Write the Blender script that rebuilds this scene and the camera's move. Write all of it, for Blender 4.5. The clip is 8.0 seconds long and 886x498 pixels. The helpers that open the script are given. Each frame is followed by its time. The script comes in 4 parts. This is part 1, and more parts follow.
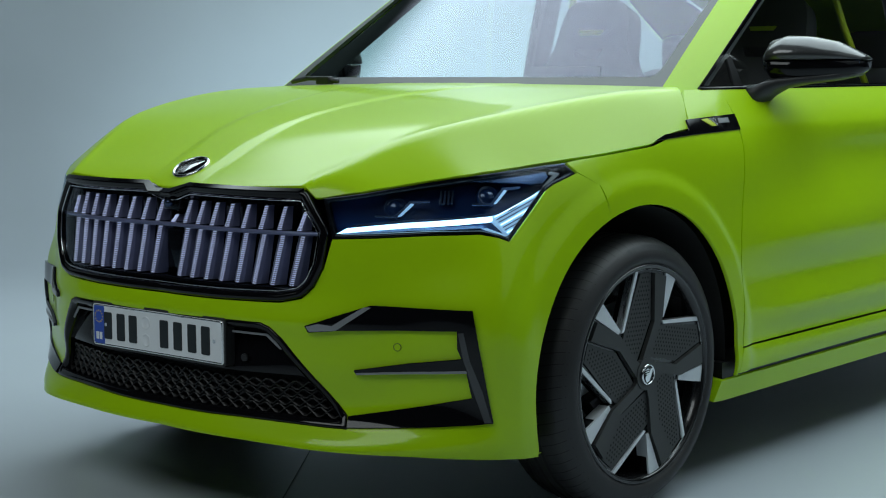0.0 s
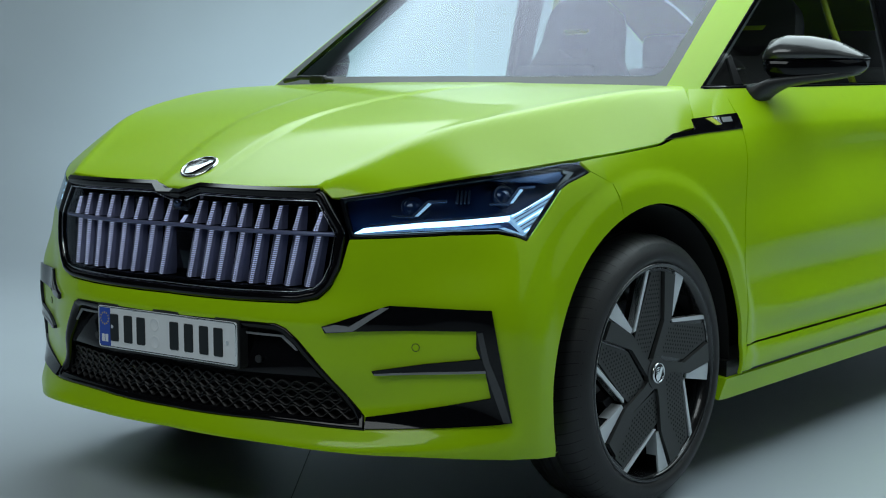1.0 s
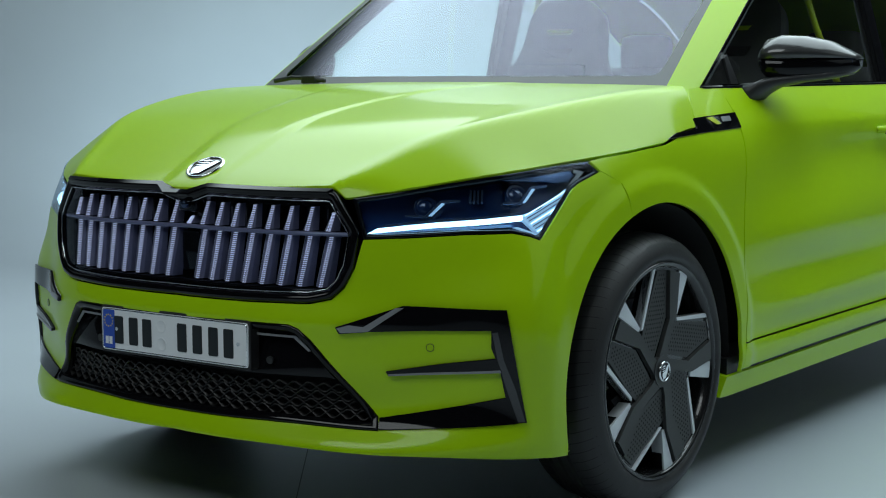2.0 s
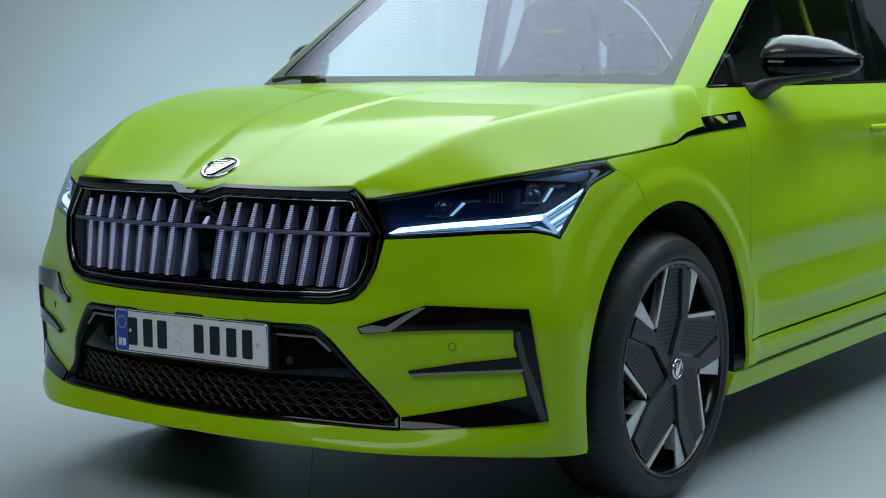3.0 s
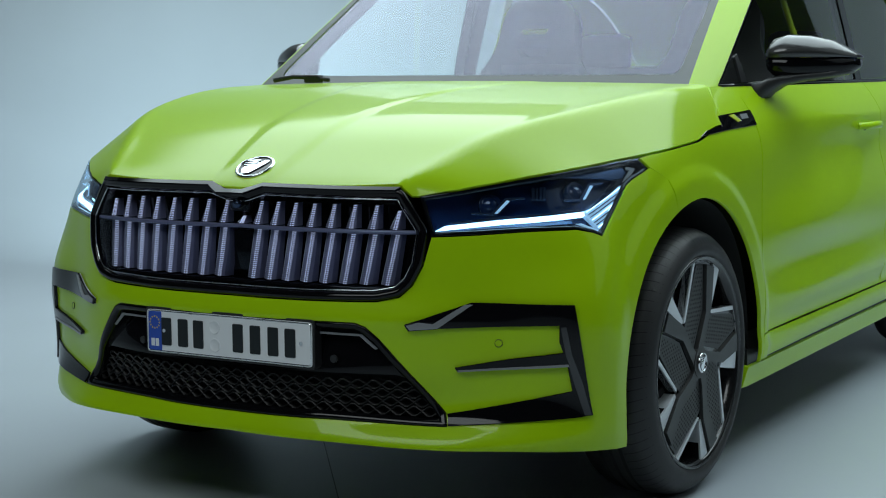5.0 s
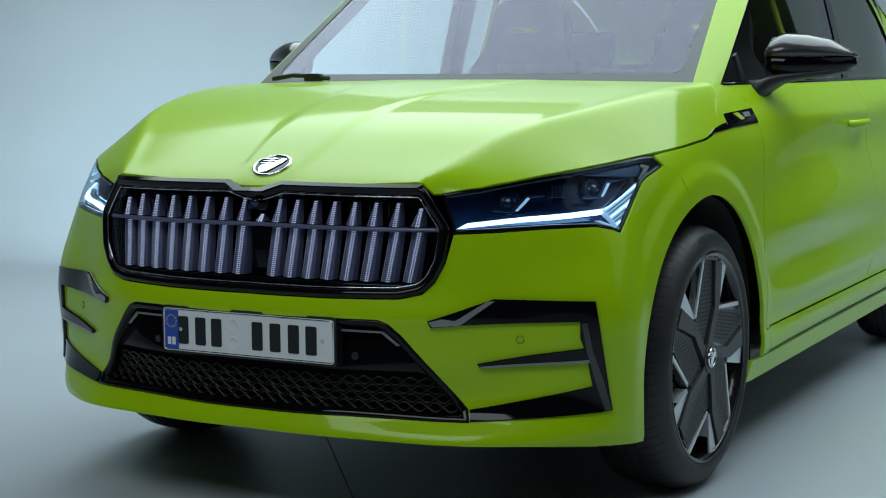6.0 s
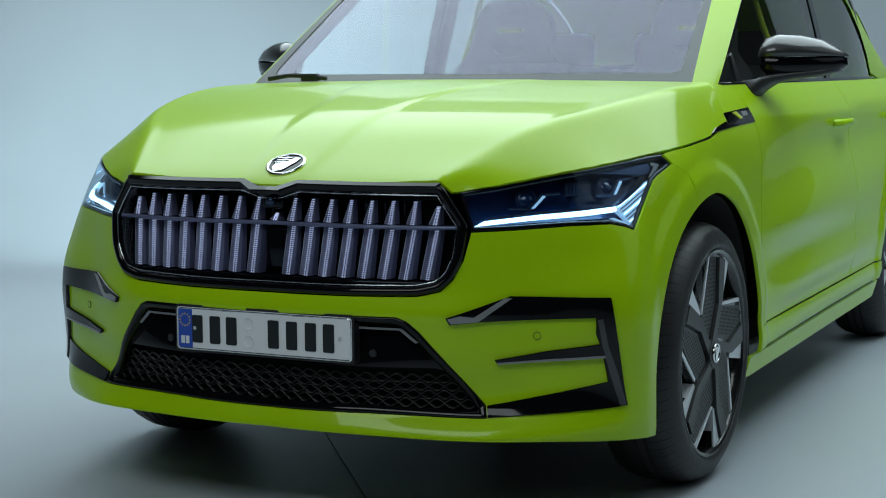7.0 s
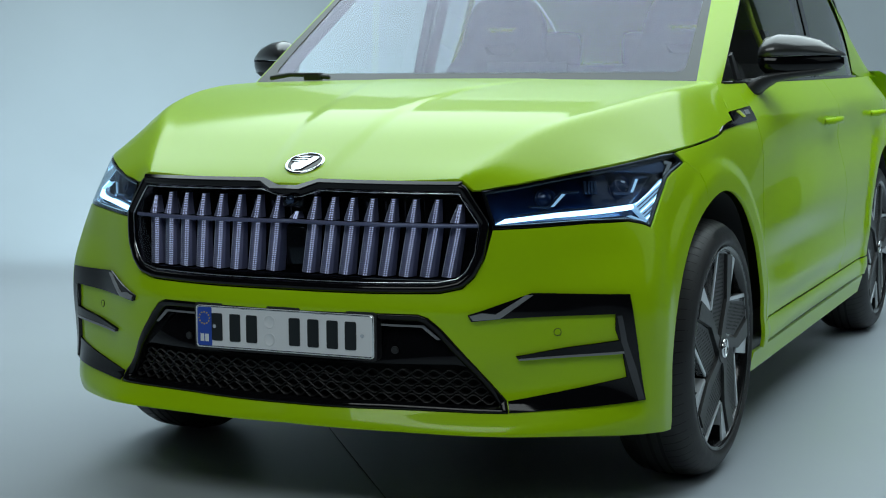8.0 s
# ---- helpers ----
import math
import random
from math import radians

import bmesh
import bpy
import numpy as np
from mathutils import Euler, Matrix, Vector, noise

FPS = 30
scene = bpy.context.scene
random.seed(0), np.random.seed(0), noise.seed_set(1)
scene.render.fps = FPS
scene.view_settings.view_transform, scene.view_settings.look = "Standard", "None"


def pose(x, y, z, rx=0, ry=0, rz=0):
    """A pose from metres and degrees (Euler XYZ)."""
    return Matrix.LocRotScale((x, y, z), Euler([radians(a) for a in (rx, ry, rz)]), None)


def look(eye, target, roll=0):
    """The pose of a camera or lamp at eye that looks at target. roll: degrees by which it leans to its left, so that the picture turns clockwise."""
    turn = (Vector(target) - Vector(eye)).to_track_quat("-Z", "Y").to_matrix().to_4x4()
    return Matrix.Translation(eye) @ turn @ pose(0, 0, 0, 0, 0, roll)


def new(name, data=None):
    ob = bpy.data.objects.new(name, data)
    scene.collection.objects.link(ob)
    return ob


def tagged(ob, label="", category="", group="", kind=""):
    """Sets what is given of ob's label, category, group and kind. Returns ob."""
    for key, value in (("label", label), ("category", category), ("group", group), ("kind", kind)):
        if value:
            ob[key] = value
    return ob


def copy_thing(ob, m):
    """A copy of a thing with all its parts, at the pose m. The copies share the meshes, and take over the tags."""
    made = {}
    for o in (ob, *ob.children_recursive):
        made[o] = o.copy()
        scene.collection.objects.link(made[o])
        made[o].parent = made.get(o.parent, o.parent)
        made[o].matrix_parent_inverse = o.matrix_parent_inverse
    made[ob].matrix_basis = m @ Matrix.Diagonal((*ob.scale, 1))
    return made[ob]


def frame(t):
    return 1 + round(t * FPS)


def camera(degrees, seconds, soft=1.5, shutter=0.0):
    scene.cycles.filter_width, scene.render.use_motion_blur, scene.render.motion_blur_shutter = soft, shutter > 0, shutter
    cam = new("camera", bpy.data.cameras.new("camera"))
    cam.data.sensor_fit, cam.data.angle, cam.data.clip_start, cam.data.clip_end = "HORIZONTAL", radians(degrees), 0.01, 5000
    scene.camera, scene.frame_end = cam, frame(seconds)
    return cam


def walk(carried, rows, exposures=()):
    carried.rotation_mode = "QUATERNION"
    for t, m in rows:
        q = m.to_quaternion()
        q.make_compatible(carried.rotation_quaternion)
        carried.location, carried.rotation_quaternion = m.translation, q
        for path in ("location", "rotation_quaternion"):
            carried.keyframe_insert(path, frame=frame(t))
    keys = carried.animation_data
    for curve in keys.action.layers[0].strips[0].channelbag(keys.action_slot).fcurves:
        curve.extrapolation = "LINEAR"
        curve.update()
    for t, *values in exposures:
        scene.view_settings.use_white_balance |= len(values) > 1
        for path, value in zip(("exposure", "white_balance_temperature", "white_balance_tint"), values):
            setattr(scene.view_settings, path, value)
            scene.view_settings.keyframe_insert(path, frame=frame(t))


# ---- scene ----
import functools
from mathutils import geometry

cam = camera(30.6, 8.0, soft=1.1)
PATH = [
    (0, (3.262, -3.519, 1.154), (1.966, -2.011, 0.936), -0.3),
    (0.5, (3.181, -3.578, 1.152), (1.918, -2.043, 0.934), -0.3),
    (1, (3.1, -3.634, 1.154), (1.866, -2.075, 0.935), -0.3),
    (1.5, (3.024, -3.689, 1.151), (1.822, -2.105, 0.933), -0.3),
    (3, (2.806, -3.853, 1.155), (1.69, -2.208, 0.935), -0.4),
    (3.5, (2.727, -3.911, 1.152), (1.641, -2.246, 0.933), -0.4),
    (4, (2.647, -3.972, 1.154), (1.594, -2.286, 0.934), -0.4),
    (5.5, (2.432, -4.141, 1.155), (1.461, -2.407, 0.934), -0.4),
    (6, (2.347, -4.205, 1.157), (1.412, -2.451, 0.934), -0.4),
    (6.5, (2.27, -4.266, 1.157), (1.368, -2.495, 0.934), -0.4),
    (7, (2.188, -4.329, 1.152), (1.323, -2.54, 0.931), -0.4),
    (7.5, (2.106, -4.394, 1.154), (1.275, -2.588, 0.932), -0.4),
    (8, (2.039, -4.448, 1.16), (1.234, -2.632, 0.935), -0.4),
]
walk(cam, [(t, look(eye, target, roll)) for t, eye, target, roll in PATH])

# ---- world and light ----
scene.view_settings.exposure = 0.17
world = bpy.data.worlds.new("studio_world")
scene.world = world
world.use_nodes = True
world.node_tree.nodes["Background"].inputs["Color"].default_value = (0.35, 0.5, 0.6, 1)
world.node_tree.nodes["Background"].inputs["Strength"].default_value = 0.02


def area(name, eye, target, width, depth, power, color):
    lamp = bpy.data.lights.new(name, "AREA")
    lamp.shape, lamp.size, lamp.size_y, lamp.energy, lamp.color = "RECTANGLE", width, depth, power, color
    ob = new(name, lamp)
    ob.matrix_world = look(eye, target)
    return ob


def feather(ob, margin):
    """Lets a softbox fade towards its edges, as light cloth does."""
    ob.data.use_nodes = True
    nt = ob.data.node_tree
    uv, split, last = nt.nodes.new("ShaderNodeNewGeometry"), nt.nodes.new("ShaderNodeSeparateXYZ"), None
    nt.links.new(uv.outputs["Parametric"], split.inputs[0])
    for axis in ("X", "Y"):
        for lo, hi in ((0.0, margin), (1.0, 1.0 - margin)):
            ramp = nt.nodes.new("ShaderNodeMapRange")
            ramp.interpolation_type = "SMOOTHSTEP"
            ramp.inputs["From Min"].default_value, ramp.inputs["From Max"].default_value = lo, hi
            nt.links.new(split.outputs[axis], ramp.inputs["Value"])
            if last is None:
                last = ramp.outputs["Result"]
            else:
                times = nt.nodes.new("ShaderNodeMath")
                times.operation = "MULTIPLY"
                nt.links.new(last, times.inputs[0])
                nt.links.new(ramp.outputs["Result"], times.inputs[1])
                last = times.outputs[0]
    nt.links.new(last, nt.nodes["Emission"].inputs["Strength"])


feather(area("softbox_top", (-0.1, 2.6, 4.0), (-0.1, 2.6, 0), 7.8, 5.8, 440, (0.78, 0.95, 1.0)), 0.1)
# unseen fill added to lift the door side; the paint shows no such box
area("softbox_side", (5.6, 1.6, 3.4), (1.0, 0.6, 0.4), 5.0, 3.2, 16, (0.80, 0.96, 1.0))
# unseen fill added high above the camera to brighten the bumper
area("softbox_front", (0.6, -4.6, 4.8), (0.2, 0.0, 0.6), 5.0, 2.4, 105, (0.88, 0.98, 1.0))
# unseen spot, added to imitate the bright halo on the cove behind the car
wash = bpy.data.lights.new("wall_wash", "SPOT")
wash.energy, wash.color, wash.spot_size, wash.spot_blend, wash.shadow_soft_size = 400, (0.70, 0.93, 1.0), radians(88), 1.0, 0.3
new("wall_wash", wash).matrix_world = look((-2.7, 3.5, 2.7), (-5.0, 5.9, -0.3))

# ---- materials ----


def material(name, color, rough=0.5, metal=0.0, coat=0.0, vary=0.0, scale=8.0, bump=0.0, bump_scale=200.0):
    m = bpy.data.materials.new(name)
    m.use_nodes = True
    nt = m.node_tree
    p = nt.nodes["Principled BSDF"]
    p.inputs["Base Color"].default_value = (*color, 1)
    p.inputs["Roughness"].default_value = rough
    p.inputs["Metallic"].default_value = metal
    p.inputs["Coat Weight"].default_value = coat
    p.inputs["Coat Roughness"].default_value = 0.025
    geo = nt.nodes.new("ShaderNodeTexCoord")
    if vary:
        n1 = nt.nodes.new("ShaderNodeTexNoise")
        n1.inputs["Scale"].default_value, n1.inputs["Detail"].default_value = scale, 6
        nt.links.new(geo.outputs["Object"], n1.inputs["Vector"])
        mix = nt.nodes.new("ShaderNodeMixRGB")
        mix.inputs["Color1"].default_value = (*[c * (1 - vary) for c in color], 1)
        mix.inputs["Color2"].default_value = (*[min(1, c * (1 + vary)) for c in color], 1)
        nt.links.new(n1.outputs["Fac"], mix.inputs["Fac"])
        nt.links.new(mix.outputs["Color"], p.inputs["Base Color"])
        rr = nt.nodes.new("ShaderNodeMapRange")
        rr.inputs["To Min"].default_value, rr.inputs["To Max"].default_value = rough * (1 - vary), min(1, rough * (1 + vary))
        nt.links.new(n1.outputs["Fac"], rr.inputs["Value"])
        nt.links.new(rr.outputs["Result"], p.inputs["Roughness"])
    if bump:
        n2 = nt.nodes.new("ShaderNodeTexNoise")
        n2.inputs["Scale"].default_value, n2.inputs["Detail"].default_value = bump_scale, 3
        nt.links.new(geo.outputs["Object"], n2.inputs["Vector"])
        b = nt.nodes.new("ShaderNodeBump")
        b.inputs["Strength"].default_value, b.inputs["Distance"].default_value = bump, 0.002
        nt.links.new(n2.outputs["Fac"], b.inputs["Height"])
        nt.links.new(b.outputs["Normal"], p.inputs["Normal"])
    return m


def glowing(name, color, strength):
    m = material(name, color, 0.3)
    p = m.node_tree.nodes["Principled BSDF"]
    p.inputs["Emission Color"].default_value, p.inputs["Emission Strength"].default_value = (*color, 1), strength
    return m


def glazing(name, tint, sheen=(1, 1, 1), base=0.04):
    """Thin glass: clear with a tint, and a reflection that grows at grazing angles."""
    m = bpy.data.materials.new(name)
    m.use_nodes = True
    nt = m.node_tree
    nt.nodes.remove(nt.nodes["Principled BSDF"])
    clear, gloss, mix = nt.nodes.new("ShaderNodeBsdfTransparent"), nt.nodes.new("ShaderNodeBsdfGlossy"), nt.nodes.new("ShaderNodeMixShader")
    clear.inputs["Color"].default_value = (*tint, 1)
    gloss.inputs["Color"].default_value, gloss.inputs["Roughness"].default_value = (*sheen, 1), 0.02
    f = nt.nodes.new("ShaderNodeLayerWeight")
    f.inputs["Blend"].default_value = 0.5
    power = nt.nodes.new("ShaderNodeMath")
    power.operation = "POWER"
    power.inputs[1].default_value = 5.0
    add = nt.nodes.new("ShaderNodeMath")
    add.operation = "MULTIPLY_ADD"
    add.inputs[1].default_value, add.inputs[2].default_value = 0.95, 0.045 + base
    nt.links.new(f.outputs["Facing"], power.inputs[0])
    nt.links.new(power.outputs[0], add.inputs[0])
    nt.links.new(add.outputs[0], mix.inputs["Fac"])
    nt.links.new(clear.outputs[0], mix.inputs[1])
    nt.links.new(gloss.outputs[0], mix.inputs[2])
    nt.links.new(mix.outputs[0], nt.nodes["Material Output"].inputs["Surface"])
    return m


PAINT = material("lime_paint", (0.358, 0.59, 0.002), 0.35, 0.0, 0.45)
PAINT.node_tree.nodes["Principled BSDF"].inputs["Specular IOR Level"].default_value = 0.15
BLACK = material("gloss_black", (0.003, 0.003, 0.004), 0.07, 0.0, 0.0, 0.15, 5)
BLACK.node_tree.nodes["Principled BSDF"].inputs["Specular IOR Level"].default_value = 0.3
PLASTIC = material("satin_black_plastic", (0.012, 0.012, 0.013), 0.45, 0, 0, 0.2, 20, 0.15, 400)
RUBBER = material("tyre_rubber", (0.019, 0.019, 0.020), 0.5, 0, 0, 0.25, 25, 0.2, 260)
SILVER = material("machined_alloy", (0.66, 0.69, 0.72), 0.33, 0.25, 0.3, 0.08, 30)
CHROME = material("chrome", (0.80, 0.82, 0.84), 0.10, 1.0)
DARK = material("dark_alloy", (0.012, 0.012, 0.013), 0.22, 0.3, 0.5, 0.1, 12)
AERO = material("aero_insert", (0.030, 0.031, 0.031), 0.42, 0, 0, 0.15, 30, 0.1, 300)
# black parts, and painted shade in the handle dish, tread grooves and dimples
HOLLOW = material("black_and_shade", (0.006, 0.006, 0.006), 0.8, 0, 0, 0.2, 6)
PLATE = material("plate_white", (0.74, 0.77, 0.79), 0.35, 0, 0.2, 0.04, 15)
BLUE = material("plate_blue", (0.015, 0.07, 0.42), 0.35, 0, 0.2, 0.05, 15)
INK = material("plate_ink", (0.006, 0.01, 0.012), 0.4, 0, 0, 0.1, 20)
YELLOW = material("star_yellow", (0.7, 0.5, 0.02), 0.4)
LIME_TRIM = material("lime_trim", (0.45, 0.55, 0.01), 0.4)
SEAT = material("seat_cloth", (0.045, 0.044, 0.048), 0.8, 0, 0, 0.25, 40, 0.25, 300)
DASH = material("dashboard_skin", (0.03, 0.03, 0.032), 0.6, 0, 0, 0.2, 25, 0.2, 350)
NAVY = material("lamp_housing", (0.006, 0.020, 0.070), 0.2, 0.2, 0.5, 0.1, 20)
GREY_LAMP = material("lamp_bezel", (0.045, 0.07, 0.13), 0.25, 0.8, 0, 0.1, 20)
CRYSTAL_EDGE = material("crystal_edge", (0.62, 0.60, 0.72), 0.18, 0.2, 0.6, 0.1, 60)
CRYSTAL = material("crystal_slat", (0.14, 0.135, 0.215), 0.2, 0.1, 0.6, 0.1, 60)
DRL = glowing("daylight_led", (0.50, 0.80, 1.0), 2.8)
DRL_SOFT = glowing("crystal_lit", (0.40, 0.64, 0.88), 0.35)
BEAD = glowing("led_bead", (0.75, 0.77, 1.0), 0.36)
MESH = material("mesh_black", (0.004, 0.004, 0.004), 0.5, 0, 0, 0.2, 30)
CAP = material("satin_gloss_cap", (0.020, 0.020, 0.021), 0.34, 0, 1.0, 0.1, 10)
WINDSCREEN = glazing("windscreen_glass", (0.82, 1.0, 0.96), (0.86, 0.84, 1.0), 0.035)
SIDE_GLASS = glazing("side_glass", (0.84, 0.90, 0.90), (1, 1, 1), 0.04)
REAR_GLASS = glazing("rear_side_glass", (0.66, 0.70, 0.71), (1, 1, 1), 0.03)
TRIM = material("pillar_trim_cloth", (0.06, 0.065, 0.065), 0.8, 0, 0, 0.15, 40)
LENS = glazing("lamp_lens", (0.82, 0.92, 1.0), (0.6, 0.65, 0.72), -0.02)
FRIT = material("windscreen_border", (0.03, 0.034, 0.036), 0.4, 0, 0.0, 0.1, 10)
# plain grey; on the bumper trim it stands in for a reflection
FACET = material("grey_gloss_facet", (0.20, 0.21, 0.22), 0.3, 0, 0.3, 0.1, 20)
FACET_DARK = material("dark_gloss_facet", (0.035, 0.037, 0.04), 0.25, 0, 0.3, 0.1, 20)
FLOOR = material("studio_floor_paint", (0.42, 0.465, 0.51), 0.42, 0, 0, 0.06, 1.3, 0.05, 40)
SEAM = material("floor_joint", (0.16, 0.18, 0.19), 0.7)

def spline(xs):
    """Matrix giving the second derivatives of a natural cubic spline from its values."""
    n = len(xs)
    a, b = np.eye(n), np.zeros((n, n))
    for i in range(1, n - 1):
        h0, h1 = xs[i] - xs[i - 1], xs[i + 1] - xs[i]
        a[i, i - 1], a[i, i], a[i, i + 1] = h0, 2 * (h0 + h1), h1
        b[i, i - 1], b[i, i], b[i, i + 1] = 6 / h0, -6 / h0 - 6 / h1, 6 / h1
    return np.linalg.solve(a, b)


def cubic(xs, ys, second, x):
    """The value at x of the spline; straight on past its ends."""
    n = len(xs)
    i = 0
    while i < n - 2 and x > xs[i + 1]:
        i += 1
    h = xs[i + 1] - xs[i]
    t = (x - xs[i]) / h
    if t < 0 or t > 1:
        k, s = (0, i) if t < 0 else (i + 1, i)
        slope = (ys[s + 1] - ys[s]) / h
        slope += (-h / 6) * (2 * second[s] + second[s + 1]) if t < 0 else (h / 6) * (second[s] + 2 * second[s + 1])
        return ys[k] + slope * (x - xs[k])
    u = 1 - t
    return u * ys[i] + t * ys[i + 1] + ((u ** 3 - u) * second[i] + (t ** 3 - t) * second[i + 1]) * h * h / 6


class Curve:
    def __init__(self, *points):
        self.xs = [p[0] for p in points]
        self.ys = np.array([p[1] for p in points], float)
        self.second = spline(self.xs) @ self.ys

    def __call__(self, x):
        return float(cubic(self.xs, self.ys, self.second, x))


class Sheet:
    """A surface over a grid: rows along v, columns along u."""
    def __init__(self, us, rows):
        self.vs = [r[0] for r in rows]
        self.rows = [Curve(*zip(us, r[1])) for r in rows]
        self.k = spline(self.vs)

    def __call__(self, u, v):
        vals = np.array([r(u) for r in self.rows])
        return float(cubic(self.vs, vals, self.k @ vals, v))


def step(a, b, x):
    t = min(1.0, max(0.0, (x - a) / (b - a)))
    return t * t * (3 - 2 * t)


# ---- the car's skin: y runs to its tail from the front axle, x to its left side, z up ----
FLANK = Sheet((-0.55, -0.4, -0.25, 0.05, 0.55, 0.8, 1.15, 1.8, 2.4, 2.77, 3.2), [
    (0.20, (0.865, 0.886, 0.900, 0.905, 0.905, 0.905, 0.905, 0.905, 0.905, 0.905, 0.890)),
    (0.30, (0.872, 0.896, 0.910, 0.920, 0.936, 0.934, 0.932, 0.932, 0.934, 0.928, 0.900)),
    (0.335, (0.873, 0.897, 0.911, 0.921, 0.940, 0.945, 0.946, 0.946, 0.940, 0.930, 0.905)),
    (0.375, (0.873, 0.897, 0.911, 0.921, 0.934, 0.933, 0.934, 0.935, 0.936, 0.932, 0.908)),
    (0.44, (0.875, 0.898, 0.912, 0.922, 0.938, 0.950, 0.953, 0.950, 0.942, 0.934, 0.914)),
    (0.56, (0.868, 0.896, 0.911, 0.922, 0.932, 0.932, 0.938, 0.946, 0.946, 0.938, 0.920)),
    (0.64, (0.860, 0.890, 0.908, 0.922, 0.936, 0.952, 0.957, 0.954, 0.948, 0.940, 0.925)),
    (0.78, (0.815, 0.868, 0.899, 0.918, 0.925, 0.930, 0.938, 0.939, 0.940, 0.944, 0.930)),
    (0.90, (0.690, 0.808, 0.873, 0.904, 0.917, 0.915, 0.913, 0.914, 0.920, 0.930, 0.920)),
    (0.98, (0.560, 0.715, 0.808, 0.876, 0.894, 0.903, 0.915, 0.917, 0.919, 0.920, 0.885)),
    (1.10, (0.300, 0.500, 0.660, 0.775, 0.812, 0.825, 0.842, 0.848, 0.848, 0.838, 0.800)),
])
NOSE = Sheet((0, 12, 20, 27, 34, 41, 46), [
    (0.19, (1.125, 1.145, 1.165, 1.190, 1.195, 1.195, 1.185)),
    (0.25, (1.165, 1.190, 1.212, 1.238, 1.236, 1.230, 1.216)),
    (0.30, (1.145, 1.165, 1.176, 1.199, 1.212, 1.222, 1.216)),
    (0.42, (1.150, 1.177, 1.190, 1.197, 1.198, 1.214, 1.221)),
    (0.52, (1.155, 1.180, 1.200, 1.203, 1.198, 1.221, 1.231)),
    (0.555, (1.159, 1.184, 1.204, 1.206, 1.198, 1.221, 1.230)),
    (0.60, (1.146, 1.174, 1.193, 1.198, 1.194, 1.218, 1.224)),
    (0.68, (1.135, 1.165, 1.185, 1.193, 1.186, 1.196, 1.198)),
    (0.76, (1.120, 1.155, 1.178, 1.187, 1.178, 1.180, 1.168)),
    (0.87, (1.090, 1.135, 1.162, 1.168, 1.150, 1.136, 1.116)),
])
AXIS_Y = 0.3
ARCH_R = 0.445


def side_x(y, z):
    """Half width of the body, with the raised bands round the wheel arches."""
    x = FLANK(y, z)
    for yc in (0.012, 2.77):
        d = math.hypot(y - yc, z - 0.362)
        if d < 0.6:
            x += 0.012 * step(0.545, 0.490, d)
    x += 0.004 * step(0.52, 0.75, y) * math.exp(-abs(z - 0.984 - 0.008 * y) / 0.03)
    return x


def flank(y, z):
    return Vector((side_x(y, z), y, z))


def nose(a, z):
    """The front skin at a degrees round from the nose and at height z."""
    s, c = math.sin(math.radians(abs(a))), math.cos(math.radians(abs(a)))
    w = step(44, 52, abs(a))
    r = 0.0
    if w < 1:
        r += (1 - w) * NOSE(abs(a), z)
    if w > 0:
        q = 1.15
        for _ in range(12):
            q += 0.8 * (side_x(AXIS_Y - q * c, z) - q * s) / max(s, 0.3)
        r += w * q
    return Vector((math.copysign(r * s, a), AXIS_Y - r * c, z))


CROWN = Curve((-0.83, 0.845), (-0.79, 0.873), (-0.7, 0.922), (-0.55, 0.992), (-0.3, 1.057), (0.05, 1.103), (0.45, 1.122))
HOOD_X = Curve((-0.8, 0.455), (-0.761, 0.498), (-0.711, 0.573), (-0.646, 0.645), (-0.573, 0.712), (-0.501, 0.766), (-0.394, 0.806), (-0.322, 0.830), (-0.258, 0.849), (-0.2, 0.866))
HOOD_Z = Curve((-0.8, 0.842), (-0.761, 0.851), (-0.711, 0.864), (-0.646, 0.880), (-0.573, 0.895), (-0.501, 0.906), (-0.394, 0.917), (-0.258, 0.930), (-0.1, 0.942), (0.04, 0.953), (0.12, 0.962), (0.17, 0.976), (0.22, 0.986), (0.29, 0.992), (0.4, 1.0))
RIDGE = Curve((-0.8, 0.445), (-0.67, 0.512), (-0.56, 0.565), (-0.41, 0.650), (-0.18, 0.735), (0.0, 0.775), (0.3, 0.800), (0.45, 0.81))
CREASE = Curve((-0.82, 0.078), (-0.6, 0.100), (-0.45, 0.115), (-0.1, 0.172), (0.2, 0.255), (0.45, 0.32))


def hood_edge(y):
    """Half width of the bonnet at its shut line."""
    w = step(-0.27, -0.2, y)
    x = HOOD_X(y) * (1 - w) if w < 1 else 0.0
    return x + (w * (side_x(y, HOOD_Z(y)) - 0.003) if w > 0 else 0.0)


@functools.lru_cache(maxsize=None)
def hood_line(y):
    return CROWN(y), hood_edge(y), HOOD_Z(y), RIDGE(y), CREASE(y)


